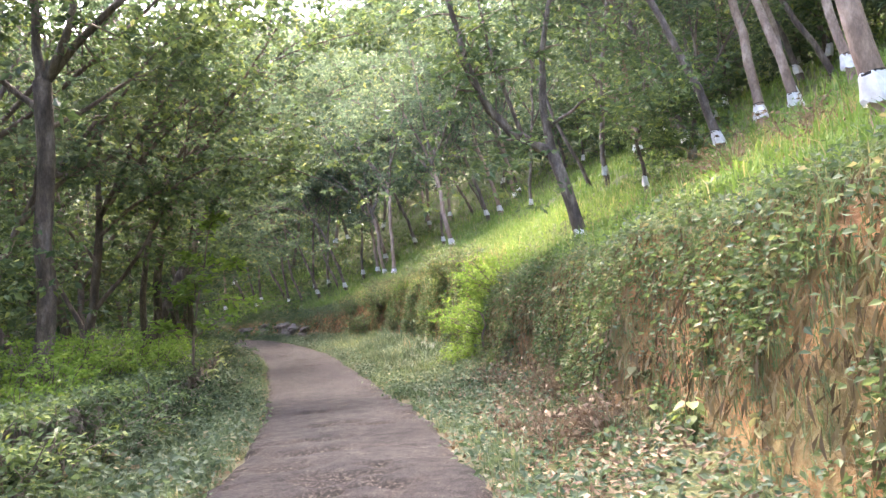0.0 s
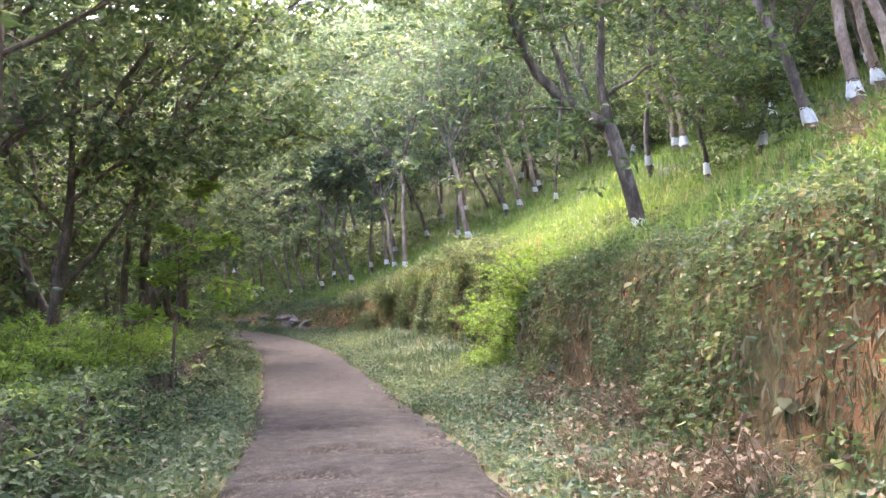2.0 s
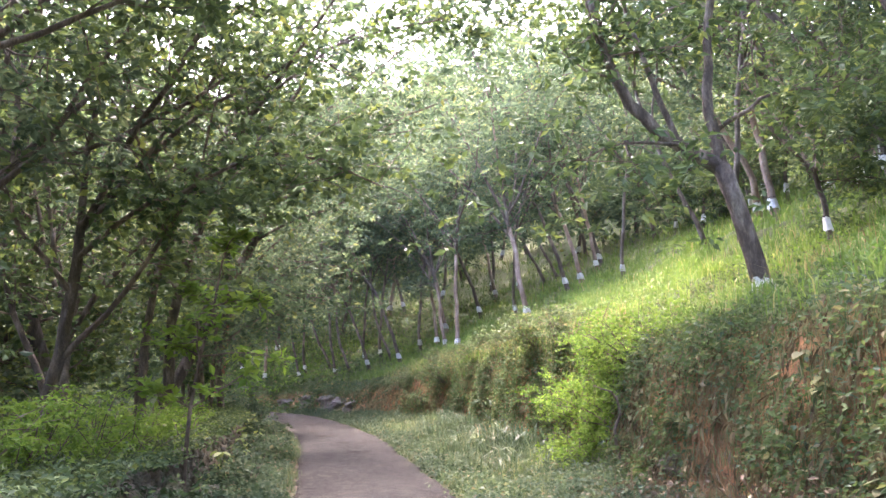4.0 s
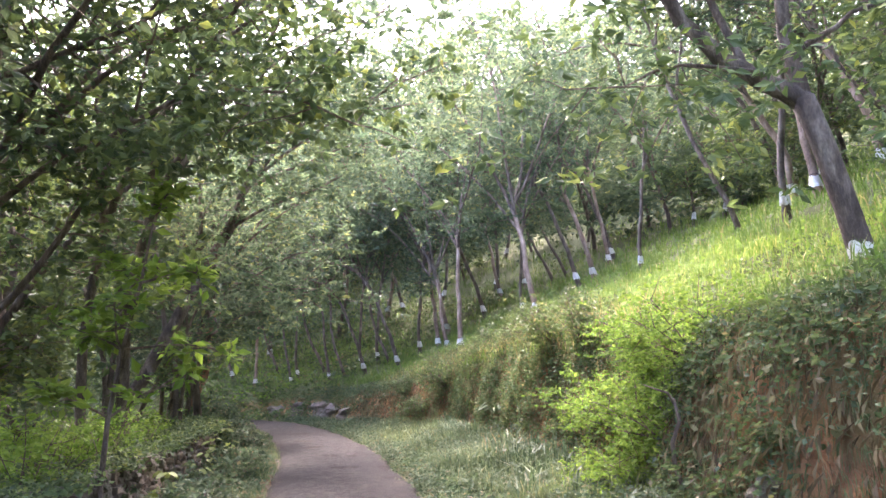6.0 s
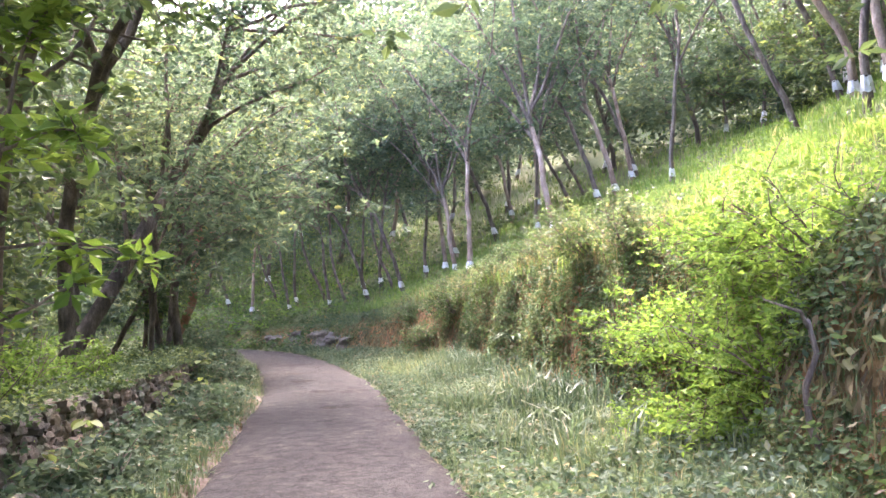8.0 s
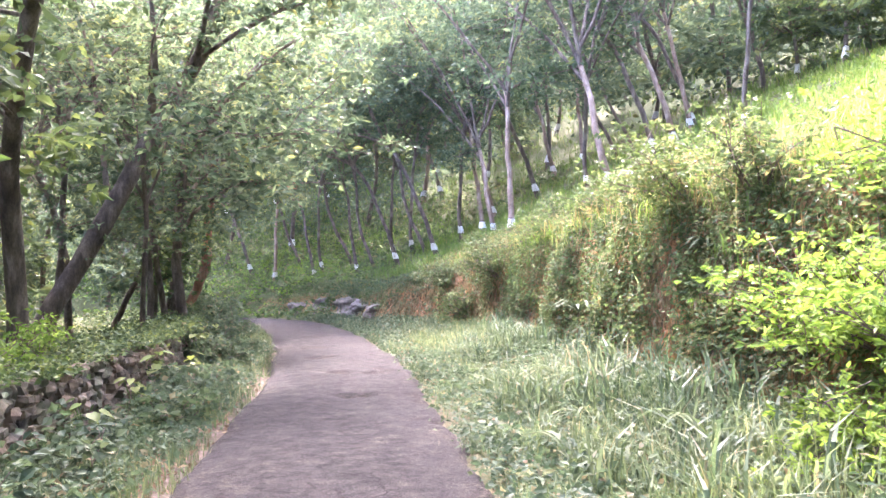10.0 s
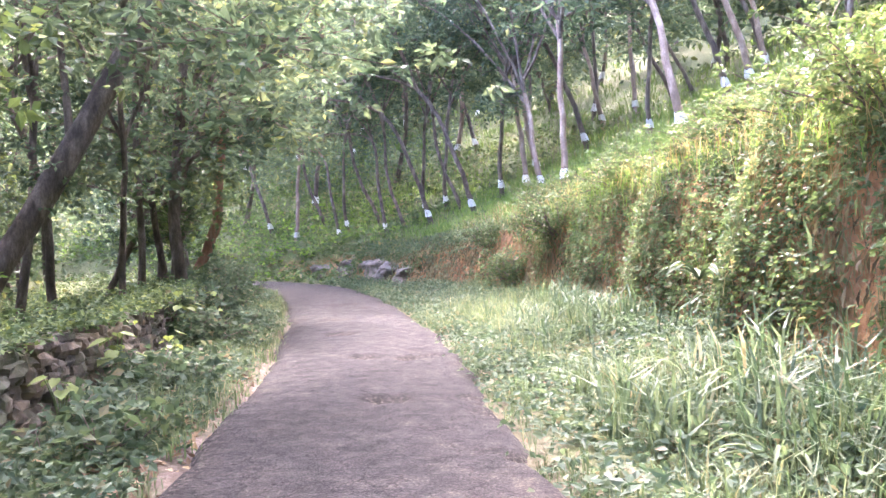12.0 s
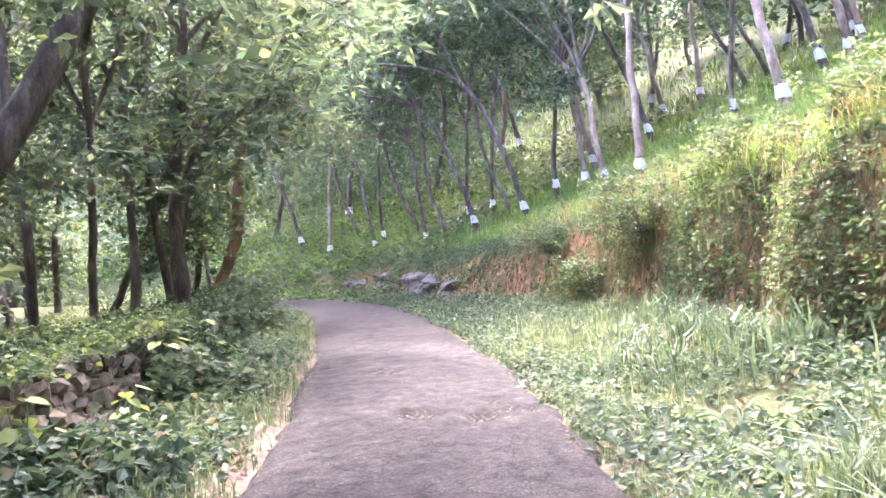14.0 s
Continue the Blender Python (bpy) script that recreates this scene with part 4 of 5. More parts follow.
rock(float(x), float(y), float(road_z(19.6)) + 0.12, 0.3, 0.25, 0.25, 314, M_STONE, "squared brown stone in the grass of the verge")

# ---- ground cover ----


def scatter(rng, n, s0, s1, d0, d1, keep=None, lift=0.0):
    """Points on the ground between two distances from the road's edge (to the right when positive)."""
    s, e = rng.uniform(s0, s1, n), rng.uniform(d0, d1, n)
    d = np.where(e >= 0, e + HALF, e - HALF)
    x, y = at_road(s, d)
    if keep is not None:
        k = keep(s, e, x, y) > rng.uniform(0, 1, n)
        s, d, x, y = s[k], d[k], x[k], y[k]
    z = land(s, d, x, y)
    return np.stack([x, y, z + lift], 1)


def scatter_face(rng, n, s0, s1, keep=None, low=-0.05, high=1.05):
    """Points spread evenly over the height of the cut bank."""
    s, h = rng.uniform(s0, s1, n), np.clip(rng.uniform(low, high, n), 0, 1)
    d = HALF + foot_of_bank(s) + 0.8 * (1 - (1 - h) ** 0.5) + rng.normal(size=n) * 0.05
    for _ in range(2):
        x, y = at_road(s, d)
        d = HALF + foot_of_bank(s) + 0.25 * rough2(x, y, 1.3, 3) + 0.8 * (1 - (1 - h) ** 0.5)
    x, y = at_road(s, d)
    if keep is not None:
        k = keep(s, h, x, y) > rng.uniform(0, 1, n)
        s, d, x, y = s[k], d[k], x[k], y[k]
    return np.stack([x, y, land(s, d, x, y)], 1)


def stuff(name, soup, mat, label, category):
    return tagged(new(name, soup.mesh(name, mat)), label, category, kind="stuff")


def tufts(rng, p, per, spread_, height, width, lean=0.5):
    q = np.repeat(p, per, 0) + rng.normal(size=(len(p) * per, 3)) * spread_ * (1, 1, 0)
    return blades(rng, q, height, width, lean)


def herbs(rng, p, per, spread_, high, leaf, wide, up=0.9):
    """Low plants: leaves at several heights round a middle."""
    q = np.repeat(p, per, 0) + rng.normal(size=(len(p) * per, 3)) * spread_ * (1, 1, 0)
    q[:, 2] += rng.uniform(0.1, 1, len(q)) * np.repeat(rng.uniform(0.3, 1, len(p)), per) * high
    return leaves(rng, q, leaf, wide, None, up, 0.1)


def patchy(scale, seed, bias=0.0, gain=2.0):
    return lambda s, e, x, y: np.clip(0.5 + gain * (rough2(x, y, scale, seed) * 0.5 + 0.25 * rough2(x, y, scale / 3, seed + 1)) + bias, 0, 1)


def cover():
    rng = np.random.default_rng(2024)
    # the road's right verge
    g = Soup()
    g.add(*tufts(rng, scatter(rng, 2600, 4, 50, 0.1, 2.6, patchy(1.5, 51, -0.1)), 9, 0.06, 0.28, 0.012))
    g.add(*tufts(rng, scatter(rng, 1500, 19, 40, 0.7, 3.2, patchy(1.8, 53, -0.05)), 10, 0.08, 0.45, 0.013, 0.6))
    stuff("verge_grass", g, M_GRASS, "long green grass on the verge between lane and bank", "grass")
    b = Soup()
    b.add(*tufts(rng, scatter(rng, 420, 20, 36, 0.8, 3.0, patchy(2.2, 54, -0.1)), 7, 0.07, 0.62, 0.026, 0.8))
    stuff("broad_grass", b, M_HERB, "broad-bladed grass clumps arching over the verge", "grass")
    h = Soup()
    pile = patchy(1.1, 55, 0.4)
    sparse = lambda s, e, x, y: pile(s, e, x, y) * np.interp(s, [9, 17], [0.45, 1.0])
    h.add(*herbs(rng, scatter(rng, 11500, 3, 52, 0.0, 3.0, sparse), 8, 0.11, 0.34, 0.085, 0.6))
    stuff("verge_herbs", h, M_HERB, "low leafy weeds along the verge", "weeds")
    # the bank
    c = Soup()
    bare = lambda s, h, x, y: np.clip(0.5 + 1.5 * rough2(s, h * 2.4, 0.9, 57) + 0.8 * rough2(s, h * 2.4, 0.3, 58) + np.interp(s, [3, 9, 14, 19, 22, 33, 37, 60], [-0.42, -0.25, 0.15, 0.5, 0.8, 0.7, -0.35, -0.5]) + np.interp(s, [18, 23], [0.8, 1.3]) * (h - 0.5), 0, 1)
    for s0, s1, n in ((3, 19, 8000), (19, 36, 9000), (36, 60, 5000)):
        pts = scatter_face(rng, n, s0, s1, bare)
        q = np.repeat(pts, 6, 0) + rng.normal(size=(len(pts) * 6, 3)) * (0.07, 0.09, 0.07)
        q[:, 0] -= rng.uniform(0, 0.12, len(q))
        c.add(*leaves(rng, q, 0.075, 0.6, np.array((-0.7, -0.1, 0.0)), 0.6, 0.35))
    stuff("bank_creepers", c, M_EDGE, "creepers and small ferns clinging to the red cut bank", "creeper")
    bg = Soup()
    for s0, s1, n in ((3, 19, 2000), (19, 38, 2600), (38, 56, 500)):
        pts = scatter_face(rng, n, s0, s1)
        v, fc = tufts(rng, pts - (0.03, 0, 0), 5, 0.05, 0.2, 0.009, 0.9)
        bg.add(v, fc)
    stuff("bank_grass", bg, M_GRASS, "short thin grass growing out of the cut bank", "grass")
    bd = Soup()
    for s0, s1, n in ((3, 19, 1900), (19, 38, 1800), (38, 56, 500)):
        bd.add(*tufts(rng, scatter_face(rng, n, s0, s1) - (0.03, 0, 0), 5, 0.05, 0.2, 0.007, 1.1))
    stuff("bank_straw", bd, M_ROOT, "dead brown grass on the cut bank", "grass")
    m = Soup()
    for s0, s1, n in ((3, 20, 2200), (20, 50, 2400)):
        pts = scatter_face(rng, n, s0, s1, None, 0.15)
        k = len(pts)
        lng = rng.uniform(0.08, 0.26, k)
        ang = rng.normal(size=k) * 0.25
        top = pts + np.stack([-rng.uniform(0.02, 0.14, k), ang * 0.2, rng.uniform(0.0, 0.1, k)], 1)
        low = top - np.stack([rng.uniform(0.0, 0.10, k), ang * 0.3, lng], 1)
        w = np.stack([np.zeros(k), rng.uniform(0.0015, 0.003, k), np.zeros(k)], 1)
        v = np.stack([top - w, top + w, (top + low) / 2 + w - (0.03, 0, 0), low], 1).reshape(-1, 3)
        i = np.arange(k)[:, None] * 4
        m.add(v, np.concatenate([i + (0, 1, 2), i + (0, 2, 3)], 1).reshape(-1, 3))
    stuff("hanging_roots", m, M_ROOT, "dry roots and stalks hanging down the cut bank", "roots")
    # the edge of the cut and the slope above it
    f = Soup()
    edge = lambda s, e, x, y: np.exp(-((e - foot_of_bank(s) - 0.95) / 0.5) ** 2)
    f.add(*herbs(rng, scatter(rng, 10000, 3, 56, 2.2, 5.5, edge), 9, 0.14, 0.24, 0.085, 0.55))
    f.add(*herbs(rng, scatter(rng, 5200, 2, 30, 3.0, 9.0, patchy(2.5, 61, 0.0)), 8, 0.16, 0.26, 0.095, 0.55))
    f.add(*herbs(rng, scatter(rng, 4200, 50, 98, 0.0, 14), 8, 0.3, 0.7, 0.26, 0.5))
    stuff("slope_herbs", f, M_EDGE, "dense leafy undergrowth along the top of the cut", "undergrowth")
    sg = Soup()
    sg.add(*tufts(rng, scatter(rng, 7000, 3, 60, 3.2, 9.0), 7, 0.10, 0.36, 0.02, 0.6))
    sg.add(*tufts(rng, scatter(rng, 7500, 0, 75, 8.5, 22.0), 5, 0.16, 0.38, 0.036, 0.6))
    sg.add(*tufts(rng, scatter(rng, 2000, 10, 78, 21, 40), 4, 0.3, 0.45, 0.09, 0.6))
    stuff("slope_grass", sg, M_SLOPE, "bright sunlit grass on the plantation slope", "grass")
    sh = Soup()
    sh.add(*herbs(rng, scatter(rng, 5000, 3, 70, 3.6, 18, patchy(3.0, 63, -0.1)), 7, 0.18, 0.35, 0.12, 0.55))
    sh.add(*herbs(rng, scatter(rng, 1200, 54, 95, 0.1, 7), 8, 0.25, 0.5, 0.22, 0.55))
    stuff("slope_weeds", sh, M_BRIGHT, "bright yellow-green weeds among the slope grass", "weeds")
    th = Soup()
    th.add(*herbs(rng, scatter(rng, 3000, -2, 80, 18, 40, patchy(3.5, 67, 0.05)), 8, 0.5, 2.6, 0.34, 0.5, 0.6))
    th.add(*herbs(rng, scatter(rng, 1500, 56, 96, 9, 20), 8, 0.5, 3.0, 0.3, 0.5, 0.6))
    stuff("hill_thicket", th, M_CROWN, "dark leafy thicket under the trees of the hill", "thicket")
    dr = Soup()
    dr.add(*tufts(rng, scatter(rng, 700, 22, 44, 2.8, 5.5, edge), 8, 0.10, 0.6, 0.012, 0.8))
    dr.add(*tufts(rng, scatter(rng, 500, 8, 20, 4.5, 8.0, patchy(2.0, 65, -0.2)), 7, 0.15, 0.45, 0.012, 0.9))
    stuff("dry_grass", dr, M_DRY, "straw-coloured dry grass leaning over the cut", "grass")
    # left of the lane
    lv = Soup()
    lv.add(*tufts(rng, scatter(rng, 2600, 4, 50, -1.4, -0.05, patchy(1.2, 71, 0.0)), 9, 0.06, 0.22, 0.011))
    for e0, e1 in ((-0.16, -0.01), (0.01, 0.16)):
        lv.add(*tufts(rng, scatter(rng, 1300, 3, 52, e0, e1, patchy(0.8, 87, 0.1)), 6, 0.05, 0.14, 0.008, 0.9))
    stuff("verge_grass", lv, M_GRASS, "grass on the verge between lane and stone wall", "grass")
    lh = Soup()
    lh.add(*herbs(rng, scatter(rng, 2800, 3, 19, -1.4, -0.1, patchy(1.0, 73, 0.3)), 8, 0.11, 0.32, 0.085, 0.65))
    lh.add(*herbs(rng, scatter(rng, 4700, 19, 54, -1.4, -0.28, patchy(1.0, 74, 0.25)), 8, 0.11, 0.24, 0.085, 0.65))
    lh.add(*herbs(rng, scatter(rng, 600, 6, 46, -1.5, -0.9, patchy(1.5, 75, -0.1)), 9, 0.12, 0.45, 0.11, 0.65))
    stuff("verge_herbs", lh, M_HERB, "leafy weeds between the lane and the stone wall", "weeds")
    wf = Soup()
    wf.add(*herbs(rng, scatter(rng, 7500, 3, 60, -12, -2.1, patchy(2.5, 77, 0.1)), 8, 0.18, 0.5, 0.13, 0.55))
    wf.add(*herbs(rng, scatter(rng, 7000, -2, 76, -40, -10, patchy(4.0, 79, 0.3)), 7, 0.4, 1.3, 0.42, 0.5))
    us = Soup()
    us.add(*herbs(rng, scatter(rng, 3200, 22, 46, -26, -6.5, patchy(3.0, 93, 0.0)), 9, 0.45, 3.6, 0.28, 0.5, 0.6))
    stuff("wood_understorey", us, M_CROWN, "dark leafy understorey among the trunks of the wood", "undergrowth")
    wf.add(*herbs(rng, scatter(rng, 2600, 5, 46, -2.9, -1.98, patchy(1.2, 85, 0.25), 0.3), 9, 0.13, 0.34, 0.09, 0.65))
    wf.add(*herbs(rng, scatter(rng, 2400, 5, 44, -2.0, -1.6, patchy(1.0, 86, 0.1), 0.74), 8, 0.10, 0.2, 0.08, 0.65))
    stuff("wood_undergrowth", wf, M_CROWN_LIT, "green undergrowth on the floor of the wood", "undergrowth")
    # fallen leaves
    li = Soup()
    p = np.concatenate([scatter(rng, 5000, 3, 30, -0.75, 0.05, patchy(1.3, 81, 0.1)), scatter(rng, 6000, 3, 18, -0.1, 1.9, patchy(1.3, 83, 0.2)), scatter(rng, 2600, 4, 17, 0.5, 2.1, patchy(0.9, 84, 0.0), 0.12),
                        scatter(rng, 1200, 3, 50, -2.0, -0.1), scatter(rng, 1200, 3, 50, 0.0, 2.5)])
    li.add(*leaves(rng, p + (0, 0, 0.02), 0.10, 0.5, None, 2.5, -0.05))
    stuff("leaf_litter", li, M_LITTER, "fallen brown leaves along the lane's edges", "leaf litter")


cover()

# ---- shrubs ----


def shrub(x, y, label, name="shrub", high=1.2, wide=0.8, count=1500, leaf=0.1, broad=0.5, mat=None, seed=0, stems=9, base=None, droop=0.15, up=0.8, lean=(0, 0)):
    """A bush: stems that fan out from its foot, twigs and leaves in clumps."""
    rng = np.random.default_rng(seed)
    ob = tagged(new(name), label, "shrub", "roadside shrubs")
    tips, st = [], Soup()
    for i in range(stems):
        a = rng.uniform(0, 2 * np.pi)
        reach = rng.uniform(0.2, 1.0) * wide
        p, w = bowed(rng, (0.1 * np.cos(a), 0.1 * np.sin(a), -0.1), (np.cos(a) * reach + lean[0], np.sin(a) * reach + lean[1], high * rng.uniform(0.6, 1.1)), math.hypot(high, reach), 6, 0.12)
        st.add(*tube(p, np.linspace(0.016, 0.005, len(p)), 3))
        tips += [*p[2:]]
        for j in range(2, 7):
            t, _w = bowed(rng, p[j], w + rng.normal(size=3) * 0.9, 0.35 * wide, 3, 0.2)
            st.add(*tube(t[::3], np.linspace(0.007, 0.004, len(t[::3])), 3))
            tips += [*t[1:]]
    part("stem", st.mesh("stem", M_BARK, True), ob)
    c = Soup()
    c.add(*clumps(rng, tips, count, 0.11 * wide + 0.03, leaf, broad, up, droop))
    part("foliage", c.mesh("foliage", mat or M_HERB), ob)
    z = float(ground_at(x, y)[0]) if base is None else base
    ob.matrix_basis = pose(x, y, z)
    return ob


B_LABEL = "bright yellow-green bush with small leaves behind the stone wall"
for i, (x, y, h) in enumerate([(-6.3, 13.0, 1.25), (-6.6, 15.0, 1.3), (-6.7, 16.6, 1.2), (-7.7, 14.6, 1.3), (-7.0, 18.4, 1.1), (-7.6, 20.4, 1.1), (-8.2, 22.6, 1.1), (-8.9, 25.6, 0.9), (-9.2, 20.0, 1.2), (-6.0, 11.2, 1.0)]):
    shrub(x, y, B_LABEL, "bright_bush", h, 0.95, 3200, 0.085, 0.45, M_BRIGHT, 400 + i, 14)
for i, (s, e, h) in enumerate([(19.5, 3.0, 0.75), (20.3, 3.15, 0.85), (21.2, 3.3, 0.85), (20.0, 3.6, 0.7), (22.0, 3.3, 0.75), (18.9, 3.1, 0.65), (20.8, 2.95, 0.6), (21.6, 3.8, 0.5)]):
    x, y = at_road(s, HALF + e)
    shrub(float(x), float(y), "bright green bush spilling down the cut bank", "bank_bush", h, 1.0, 3800, 0.075, 0.5, M_BRIGHT, 430 + i, 14, lean=(-0.3, 0))
for i, (s, e, h) in enumerate([(24.6, 3.6, 1.1), (26.5, 3.6, 1.0), (28.5, 4.2, 0.8), (30.5, 4.4, 0.7), (32.5, 4.3, 0.8), (34.5, 4.0, 0.8), (36.5, 3.3, 1.0), (38.5, 3.0, 0.9), (40.5, 2.9, 0.8), (31.5, 4.6, 1.0), (35.5, 4.6, 1.0), (39.5, 4.2, 0.9)]):
    x, y = at_road(s, HALF + e)
    shrub(float(x), float(y), "green bush on the edge of the cut bank", "bank_bush", h * 0.8, 0.9, 2600, 0.085, 0.5, M_EDGE, 450 + i, 12, lean=(-0.2, 0))
for i, (s, e, h) in enumerate([(6.0, -1.5, 0.8), (7.2, -1.55, 0.8), (8.4, -1.5, 0.75), (9.5, -1.5, 0.7), (10.8, -1.55, 0.8), (11.8, -1.5, 0.7), (12.8, -1.6, 0.7), (14.0, -1.6, 0.7), (16.0, -1.6, 0.6)]):
    x, y = at_road(s, -HALF + e)
    shrub(float(x), float(y), "fine-leaved green weeds growing over the stone wall", "wall_weeds", h, 0.75, 2000, 0.08, 0.5, M_CROWN_LIT if i % 3 == 1 else M_DARK, 480 + i, 11)
for i, (s, e, h) in enumerate([(33.0, -1.5, 0.8), (35.5, -1.6, 0.9), (37.5, -1.5, 1.0), (39.5, -1.5, 1.0), (41.5, -1.4, 1.0), (44, -1.4, 1.0), (47, -1.5, 1.1), (50, -1.7, 1.2), (20.6, -1.1, 0.35), (23.4, -0.9, 0.35),
                               (26.0, -0.8, 0.35), (28.9, -0.95, 0.4), (32.0, -1.2, 0.6)]):
    x, y = at_road(s, -HALF + e)
    shrub(float(x), float(y), "broad-leaved weeds growing against the stone wall", "wall_weeds", h, 0.6, 1000, 0.11, 0.7, M_HERB, 500 + i, 9)


def sapling():
    """A young tree that leans out over the wall, with large light leaves in rosettes."""
    rng = np.random.default_rng(77)
    ob = tagged(new("sapling"), "young tree with large light-green leaves leaning over the wall", "tree")
    tips = []
    path = np.array([(0, 0, -0.2), (0.02, 0, 0.7), (0.08, 0.0, 1.5), (0.2, 0.05, 2.3), (0.4, 0.05, 3.1), (0.5, 0.1, 3.8)])
    part("trunk", tube_mesh("trunk", path, np.linspace(0.04, 0.014, 6), M_BARK), ob)
    for k, way, long in ((2, (0.9, 0.3, 0.35), 1.1), (2, (-0.8, -0.2, 0.5), 0.8), (3, (1.0, 0.5, 0.2), 1.2), (3, (0.2, -1.0, 0.4), 0.9), (3, (-0.9, 0.3, 0.5), 0.8), (4, (0.9, -0.3, 0.4), 0.9), (4, (-0.6, 0.6, 0.6), 0.7), (5, (0.3, 0.3, 1.0), 0.5)):
        q, _w = bowed(rng, path[k], way, long, 5, 0.12, -0.03)
        limb = part("limb", tube_mesh("limb", q, np.linspace(0.018, 0.008, len(q)), M_BARK, 7), ob)
        for j in range(2, len(q)):
            for _ in range(2):
                tp, _w = bowed(rng, q[j], np.array(way) * 0.3 + rng.normal(size=3) * (1, 1, 0.5), 0.32 * rng.uniform(0.5, 1.0), 4, 0.18, -0.02)
                part("twig", tube_mesh("twig", tp, np.linspace(0.008, 0.005, len(tp)), M_BARK, 4), limb)
                tips += [*tp[1:]]
    c = Soup()
    c.add(*clumps(rng, tips, 900, 0.06, 0.19, 0.5, 1.1, 0.0, 7))
    part("foliage", c.mesh("foliage", M_BRIGHT), ob)
    ob.matrix_basis = pose(-5.9, 18.5, float(ground_at(-5.9, 18.5)[0]))


sapling()


def strap_plant(x, y, z, count, long, wide, seed, label, mat, name="strap_leaf_plant", stand=0.6):
    """Long arching leaves from one foot, each a part: a folded strip that narrows to a point."""
    rng = np.random.default_rng(seed)
    ob = tagged(new(name), label, "plant")
    for i in range(count):
        a, reach = rng.uniform(0, 2 * np.pi), long * rng.uniform(0.7, 1.15)
        out, side = np.array((np.cos(a), np.sin(a), 0)), np.array((-np.sin(a), np.cos(a), 0))
        rise = rng.uniform(stand, 1.3)
        t = np.linspace(0, 1, 8)
        mid_ = out * (t * reach * 0.75)[:, None] + np.array((0, 0, 1)) * (reach * (rise * t - (rise * 0.75 + 0.15) * t * t))[:, None]
        w = wide * 0.5 * np.sin(np.pi * np.clip(t * 0.9 + 0.08, 0, 1)) ** 0.8
        v = np.concatenate([mid_ - side * w[:, None] + (0, 0, 0.012), mid_, mid_ + side * w[:, None] + (0, 0, 0.012)])
        f = []
        for k in range(7):
            for b in (0, 8):
                f += [(b + k, b + k + 1, b + k + 9), (b + k, b + k + 9, b + k + 8)]
        part("leaf", raw_mesh("leaf", v, np.array(f), mat, True), ob)
    ob.matrix_basis = pose(x, y, z)
    return ob


def broad_plant(x, y, count, leaf, high, seed, label, name="broad_leaf_plant", z=None, mat=None):
    """A few large heart-shaped leaves on stalks; stalk and blade are one part."""
    rng = np.random.default_rng(seed)
    ob = tagged(new(name), label, "plant")
    for i in range(count):
        a = rng.uniform(0, 2 * np.pi)
        out, side = np.array((np.cos(a), np.sin(a), 0)), np.array((-np.sin(a), np.cos(a), 0))
        top = out * rng.uniform(0.1, 0.35) * high + np.array((0, 0, high * rng.uniform(0.5, 1.1)))
        s = Soup()
        s.add(*tube(np.array([(0, 0, -0.05), top * (0.5, 0.5, 0.6), top]), [0.009, 0.007, 0.005], 4))
        L = leaf * rng.uniform(0.5, 0.9)
        tilt = np.array((0, 0, -rng.uniform(0.2, 0.7)))
        ax = unit(out + tilt)
        outline = [(-0.12, 0.24), (0.1, 0.42), (0.35, 0.4), (0.65, 0.24), (1.0, 0.0)]
        mids = np.array([top + ax * L * u + (0, 0, -0.05 * L * u * u) for u, _ in outline])
        lo = np.array([mids[k] - side * L * w + (0, 0, 0.07 * L) for k, (_, w) in enumerate(outline)])
        hi = np.array([mids[k] + side * L * w + (0, 0, 0.07 * L) for k, (_, w) in enumerate(outline)])
        f = []
        for k in range(4):
            f += [(k, k + 1, k + 6), (k, k + 6, k + 5), (k + 5, k + 6, k + 11), (k + 5, k + 11, k + 10)]
        s.add(np.concatenate([lo, mids, hi]), f)
        part("leaf", s.mesh("leaf", mat or M_CROWN_LIT, True), ob)
    ob.matrix_basis = pose(x, y, float(ground_at(x, y)[0]) if z is None else z)
    return ob


strap_plant(-1.3, 28.7, 0.25, 16, 0.6, 0.065, 601, "dark strap-leaved plant growing out of the cut bank", M_DARK)
strap_plant(0.2, 26.0, 1.1, 12, 0.6, 0.05, 602, "strap-leaved plant hanging on the cut bank", M_DARK)
rng = np.random.default_rng(606)
for i in range(16):
    s, e = rng.uniform(21, 33), rng.uniform(0.9, 2.6)
    x, y = (float(c) for c in at_road(s, HALF + e))
    strap_plant(x, y, float(ground_at(x, y)[0]), int(rng.integers(8, 13)), rng.uniform(0.6, 0.95), 0.035, 610 + i, "tall clump of broad arching grass on the verge", M_GRASS, "grass_clump", 0.9)
for i in range(12):
    s, e = rng.uniform(24, 44), rng.uniform(3.4, 5.2)
    x, y = (float(c) for c in at_road(s, HALF + e))
    strap_plant(x, y, float(ground_at(x, y)[0]), int(rng.integers(8, 13)), rng.uniform(0.7, 1.0), 0.03, 640 + i, "clump of long grass on the edge of the cut", M_GRASS, "grass_clump", 0.9)
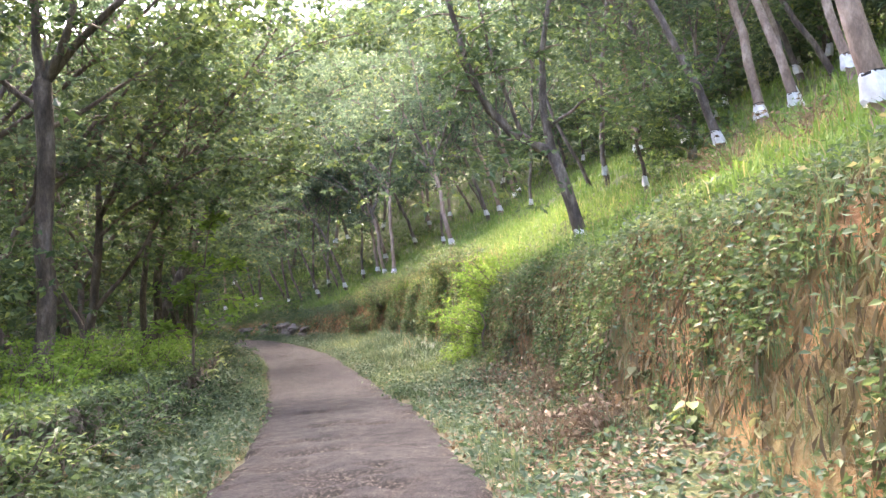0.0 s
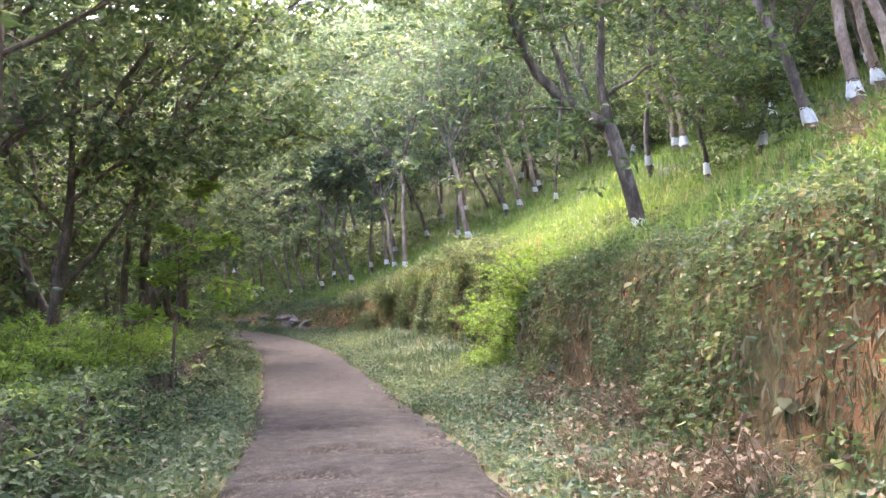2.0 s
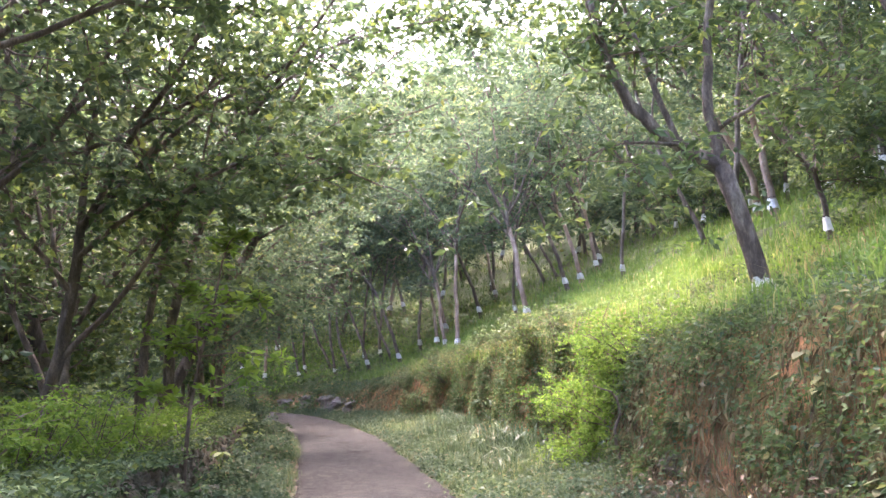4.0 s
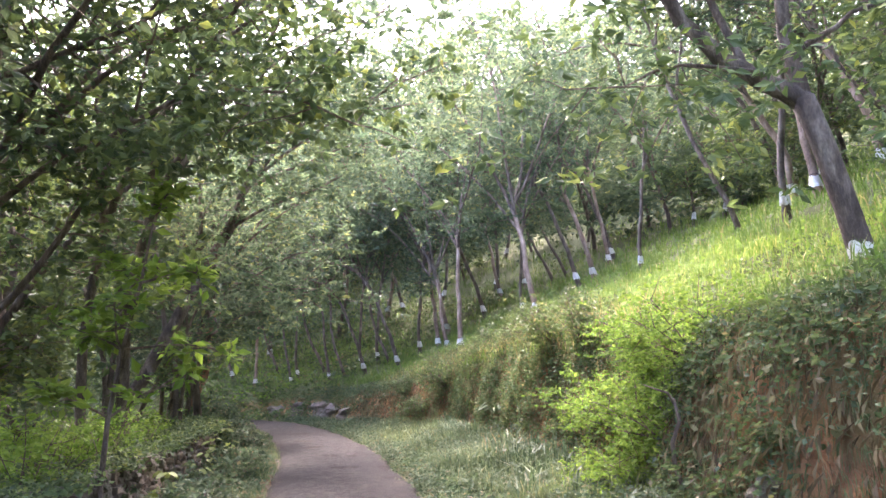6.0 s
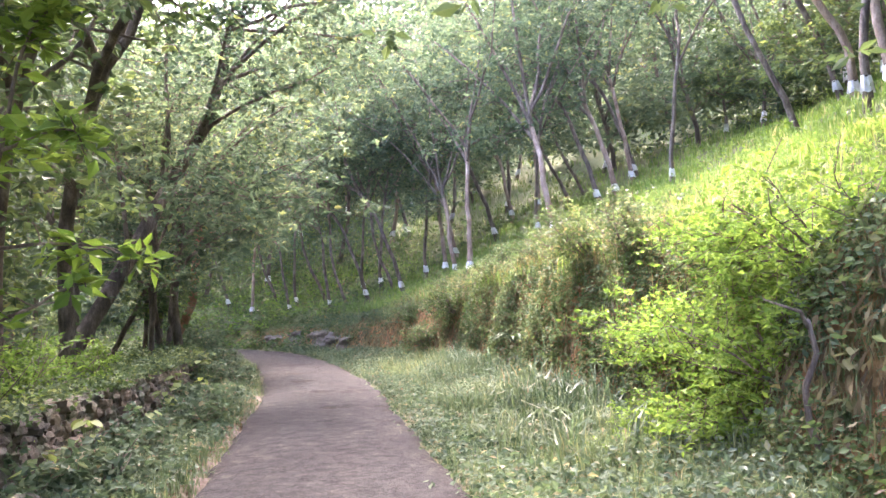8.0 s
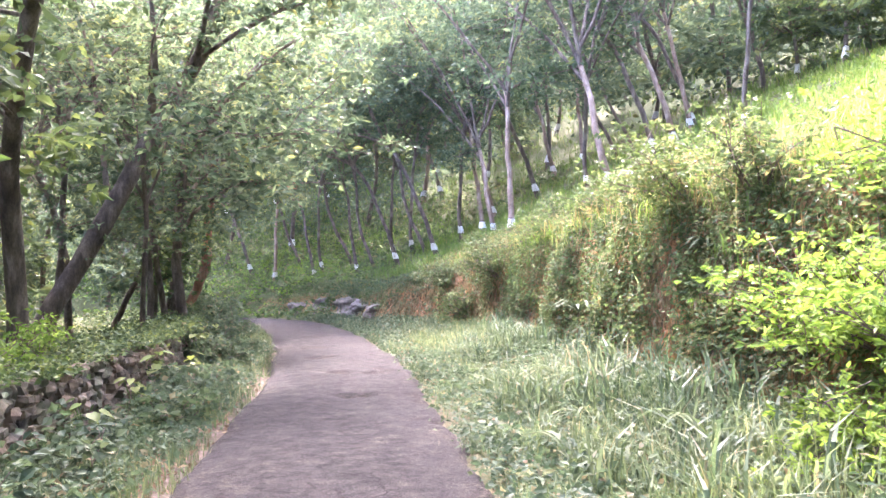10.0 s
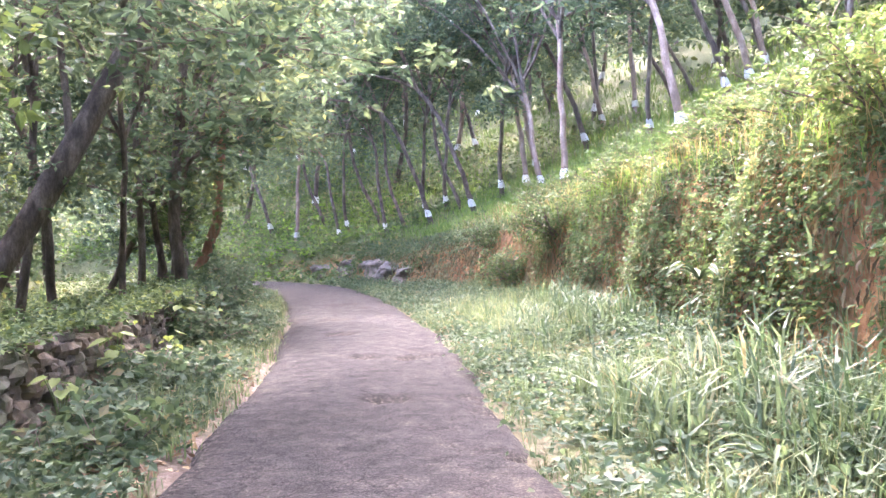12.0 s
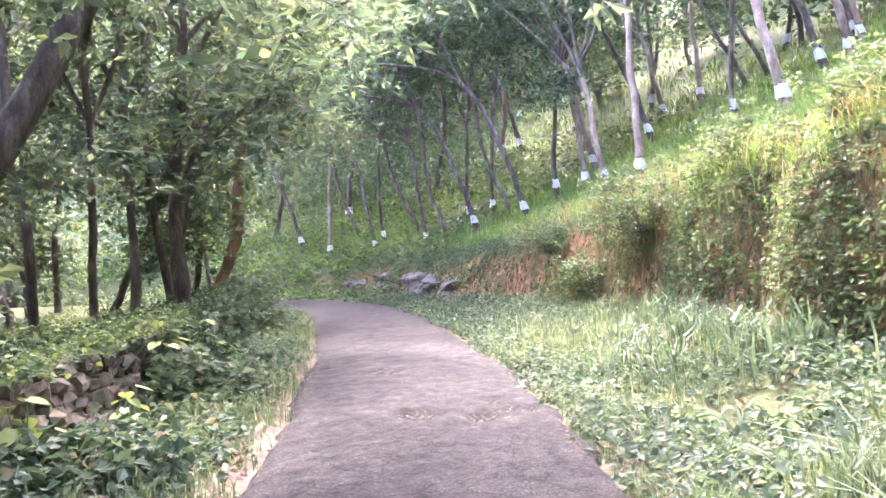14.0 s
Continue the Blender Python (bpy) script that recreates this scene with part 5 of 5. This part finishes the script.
for i, (s, e, n, leaf, high) in enumerate([(7.3, 2.0, 14, 0.17, 0.4), (8.6, 2.1, 12, 0.15, 0.4), (10.5, 1.9, 8, 0.16, 0.35), (28.6, -1.45, 12, 0.26, 0.7), (30.0, -1.2, 9, 0.22, 0.5), (26.8, -1.35, 10, 0.2, 0.5), (32.2, -1.4, 12, 0.24, 0.8),
                                          (24.6, -1.25, 10, 0.2, 0.5), (8.6, -1.15, 12, 0.16, 0.4), (9.6, -1.3, 12, 0.15, 0.5), (34.5, -1.3, 10, 0.22, 0.7), (22.4, -1.4, 9, 0.2, 0.5), (20.5, -1.3, 8, 0.18, 0.45)]):
    x, y = (float(c) for c in at_road(s, e + (HALF if e > 0 else -HALF)))
    broad_plant(x, y, n, leaf, high, 660 + i, "broad-leaved plant by the lane with large soft leaves")


rng = np.random.default_rng(733)
for i in range(30):
    x, y, z = (float(c) for c in scatter_face(rng, 1, 6.0, 18.0, None, 0.1, 0.75)[0])
    broad_plant(x - 0.04, y, int(rng.integers(4, 9)), rng.uniform(0.13, 0.21), rng.uniform(0.14, 0.26), 740 + i, "arrow-leaved plant growing out of the red cut bank", "bank_plant", z - 0.03, M_EDGE)


def dead_bush(x, y, high, wide, seed, label):
    rng = np.random.default_rng(seed)
    ob = tagged(new("dead_bush"), label, "shrub")
    for i in range(16):
        a = rng.uniform(0, 2 * np.pi)
        reach = rng.uniform(0.3, 1) * wide
        p, w = bowed(rng, (0, 0, -0.05), (np.cos(a) * reach, np.sin(a) * reach, high * rng.uniform(0.4, 1)), math.hypot(high, reach), 6, 0.2)
        s = Soup()
        s.add(*tube(p, np.linspace(0.012, 0.004, len(p)), 4))
        for j in (2, 3, 4, 5):
            t, _w = bowed(rng, p[j], w + rng.normal(size=3), 0.4, 3, 0.25)
            s.add(*tube(t, np.linspace(0.006, 0.003, len(t)), 3))
            s.add(*leaves(rng, t[1:], 0.08, 0.5, None, 0.4, 0.4))
        part("branch", s.mesh("branch", M_LITTER, True), ob)
    ob.matrix_basis = pose(x, y, float(ground_at(x, y)[0]))


dead_bush(4.4, 11.8, 0.8, 0.9, 701, "brown withered bush on the slope above the cut")
dead_bush(4.9, 10.6, 0.7, 0.8, 702, "brown withered bush on the slope above the cut")
dead_bush(1.7, 12.6, 0.45, 0.6, 703, "grey dried weeds at the foot of the bank")
dead_bush(1.45, 13.8, 0.45, 0.6, 704, "grey dried weeds at the foot of the bank")


rng = np.random.default_rng(771)
for i in range(9):
    x, y = (float(c) for c in at_road(rng.uniform(7.5, 16.5), HALF + rng.uniform(0.7, 1.9)))
    dead_bush(x, y, rng.uniform(0.25, 0.45), rng.uniform(0.4, 0.6), 780 + i, "grey-brown dried weeds at the foot of the bank")


def bare_stick():
    """A crooked bare stem against the bank, with a broken pale branch."""
    rng = np.random.default_rng(711)
    ob = tagged(new("bare_sapling"), "crooked bare stem standing against the cut bank", "tree")
    s = Soup()
    s.add(*tube(np.array([(0, 0, -0.2), (0.02, 0, 0.2), (-0.08, 0, 0.45), (-0.1, 0, 0.75), (0.0, 0, 1.0), (-0.05, 0, 1.25)]), [0.035, 0.03, 0.026, 0.026, 0.022, 0.018], 8, rng, 0.06))
    part("trunk", s.mesh("trunk", M_BARK, True), ob)
    t = Soup()
    t.add(*tube(np.array([(-0.05, 0, 1.2), (-0.12, -0.05, 1.32), (-0.25, -0.1, 1.36), (-0.4, -0.1, 1.42)]), [0.018, 0.016, 0.012, 0.007], 7, rng, 0.08))
    part("limb", t.mesh("limb", M_BARK, True), ob)
    ob.matrix_basis = pose(0.85, 18.7, float(ground_at(0.85, 18.7)[0]))


bare_stick()
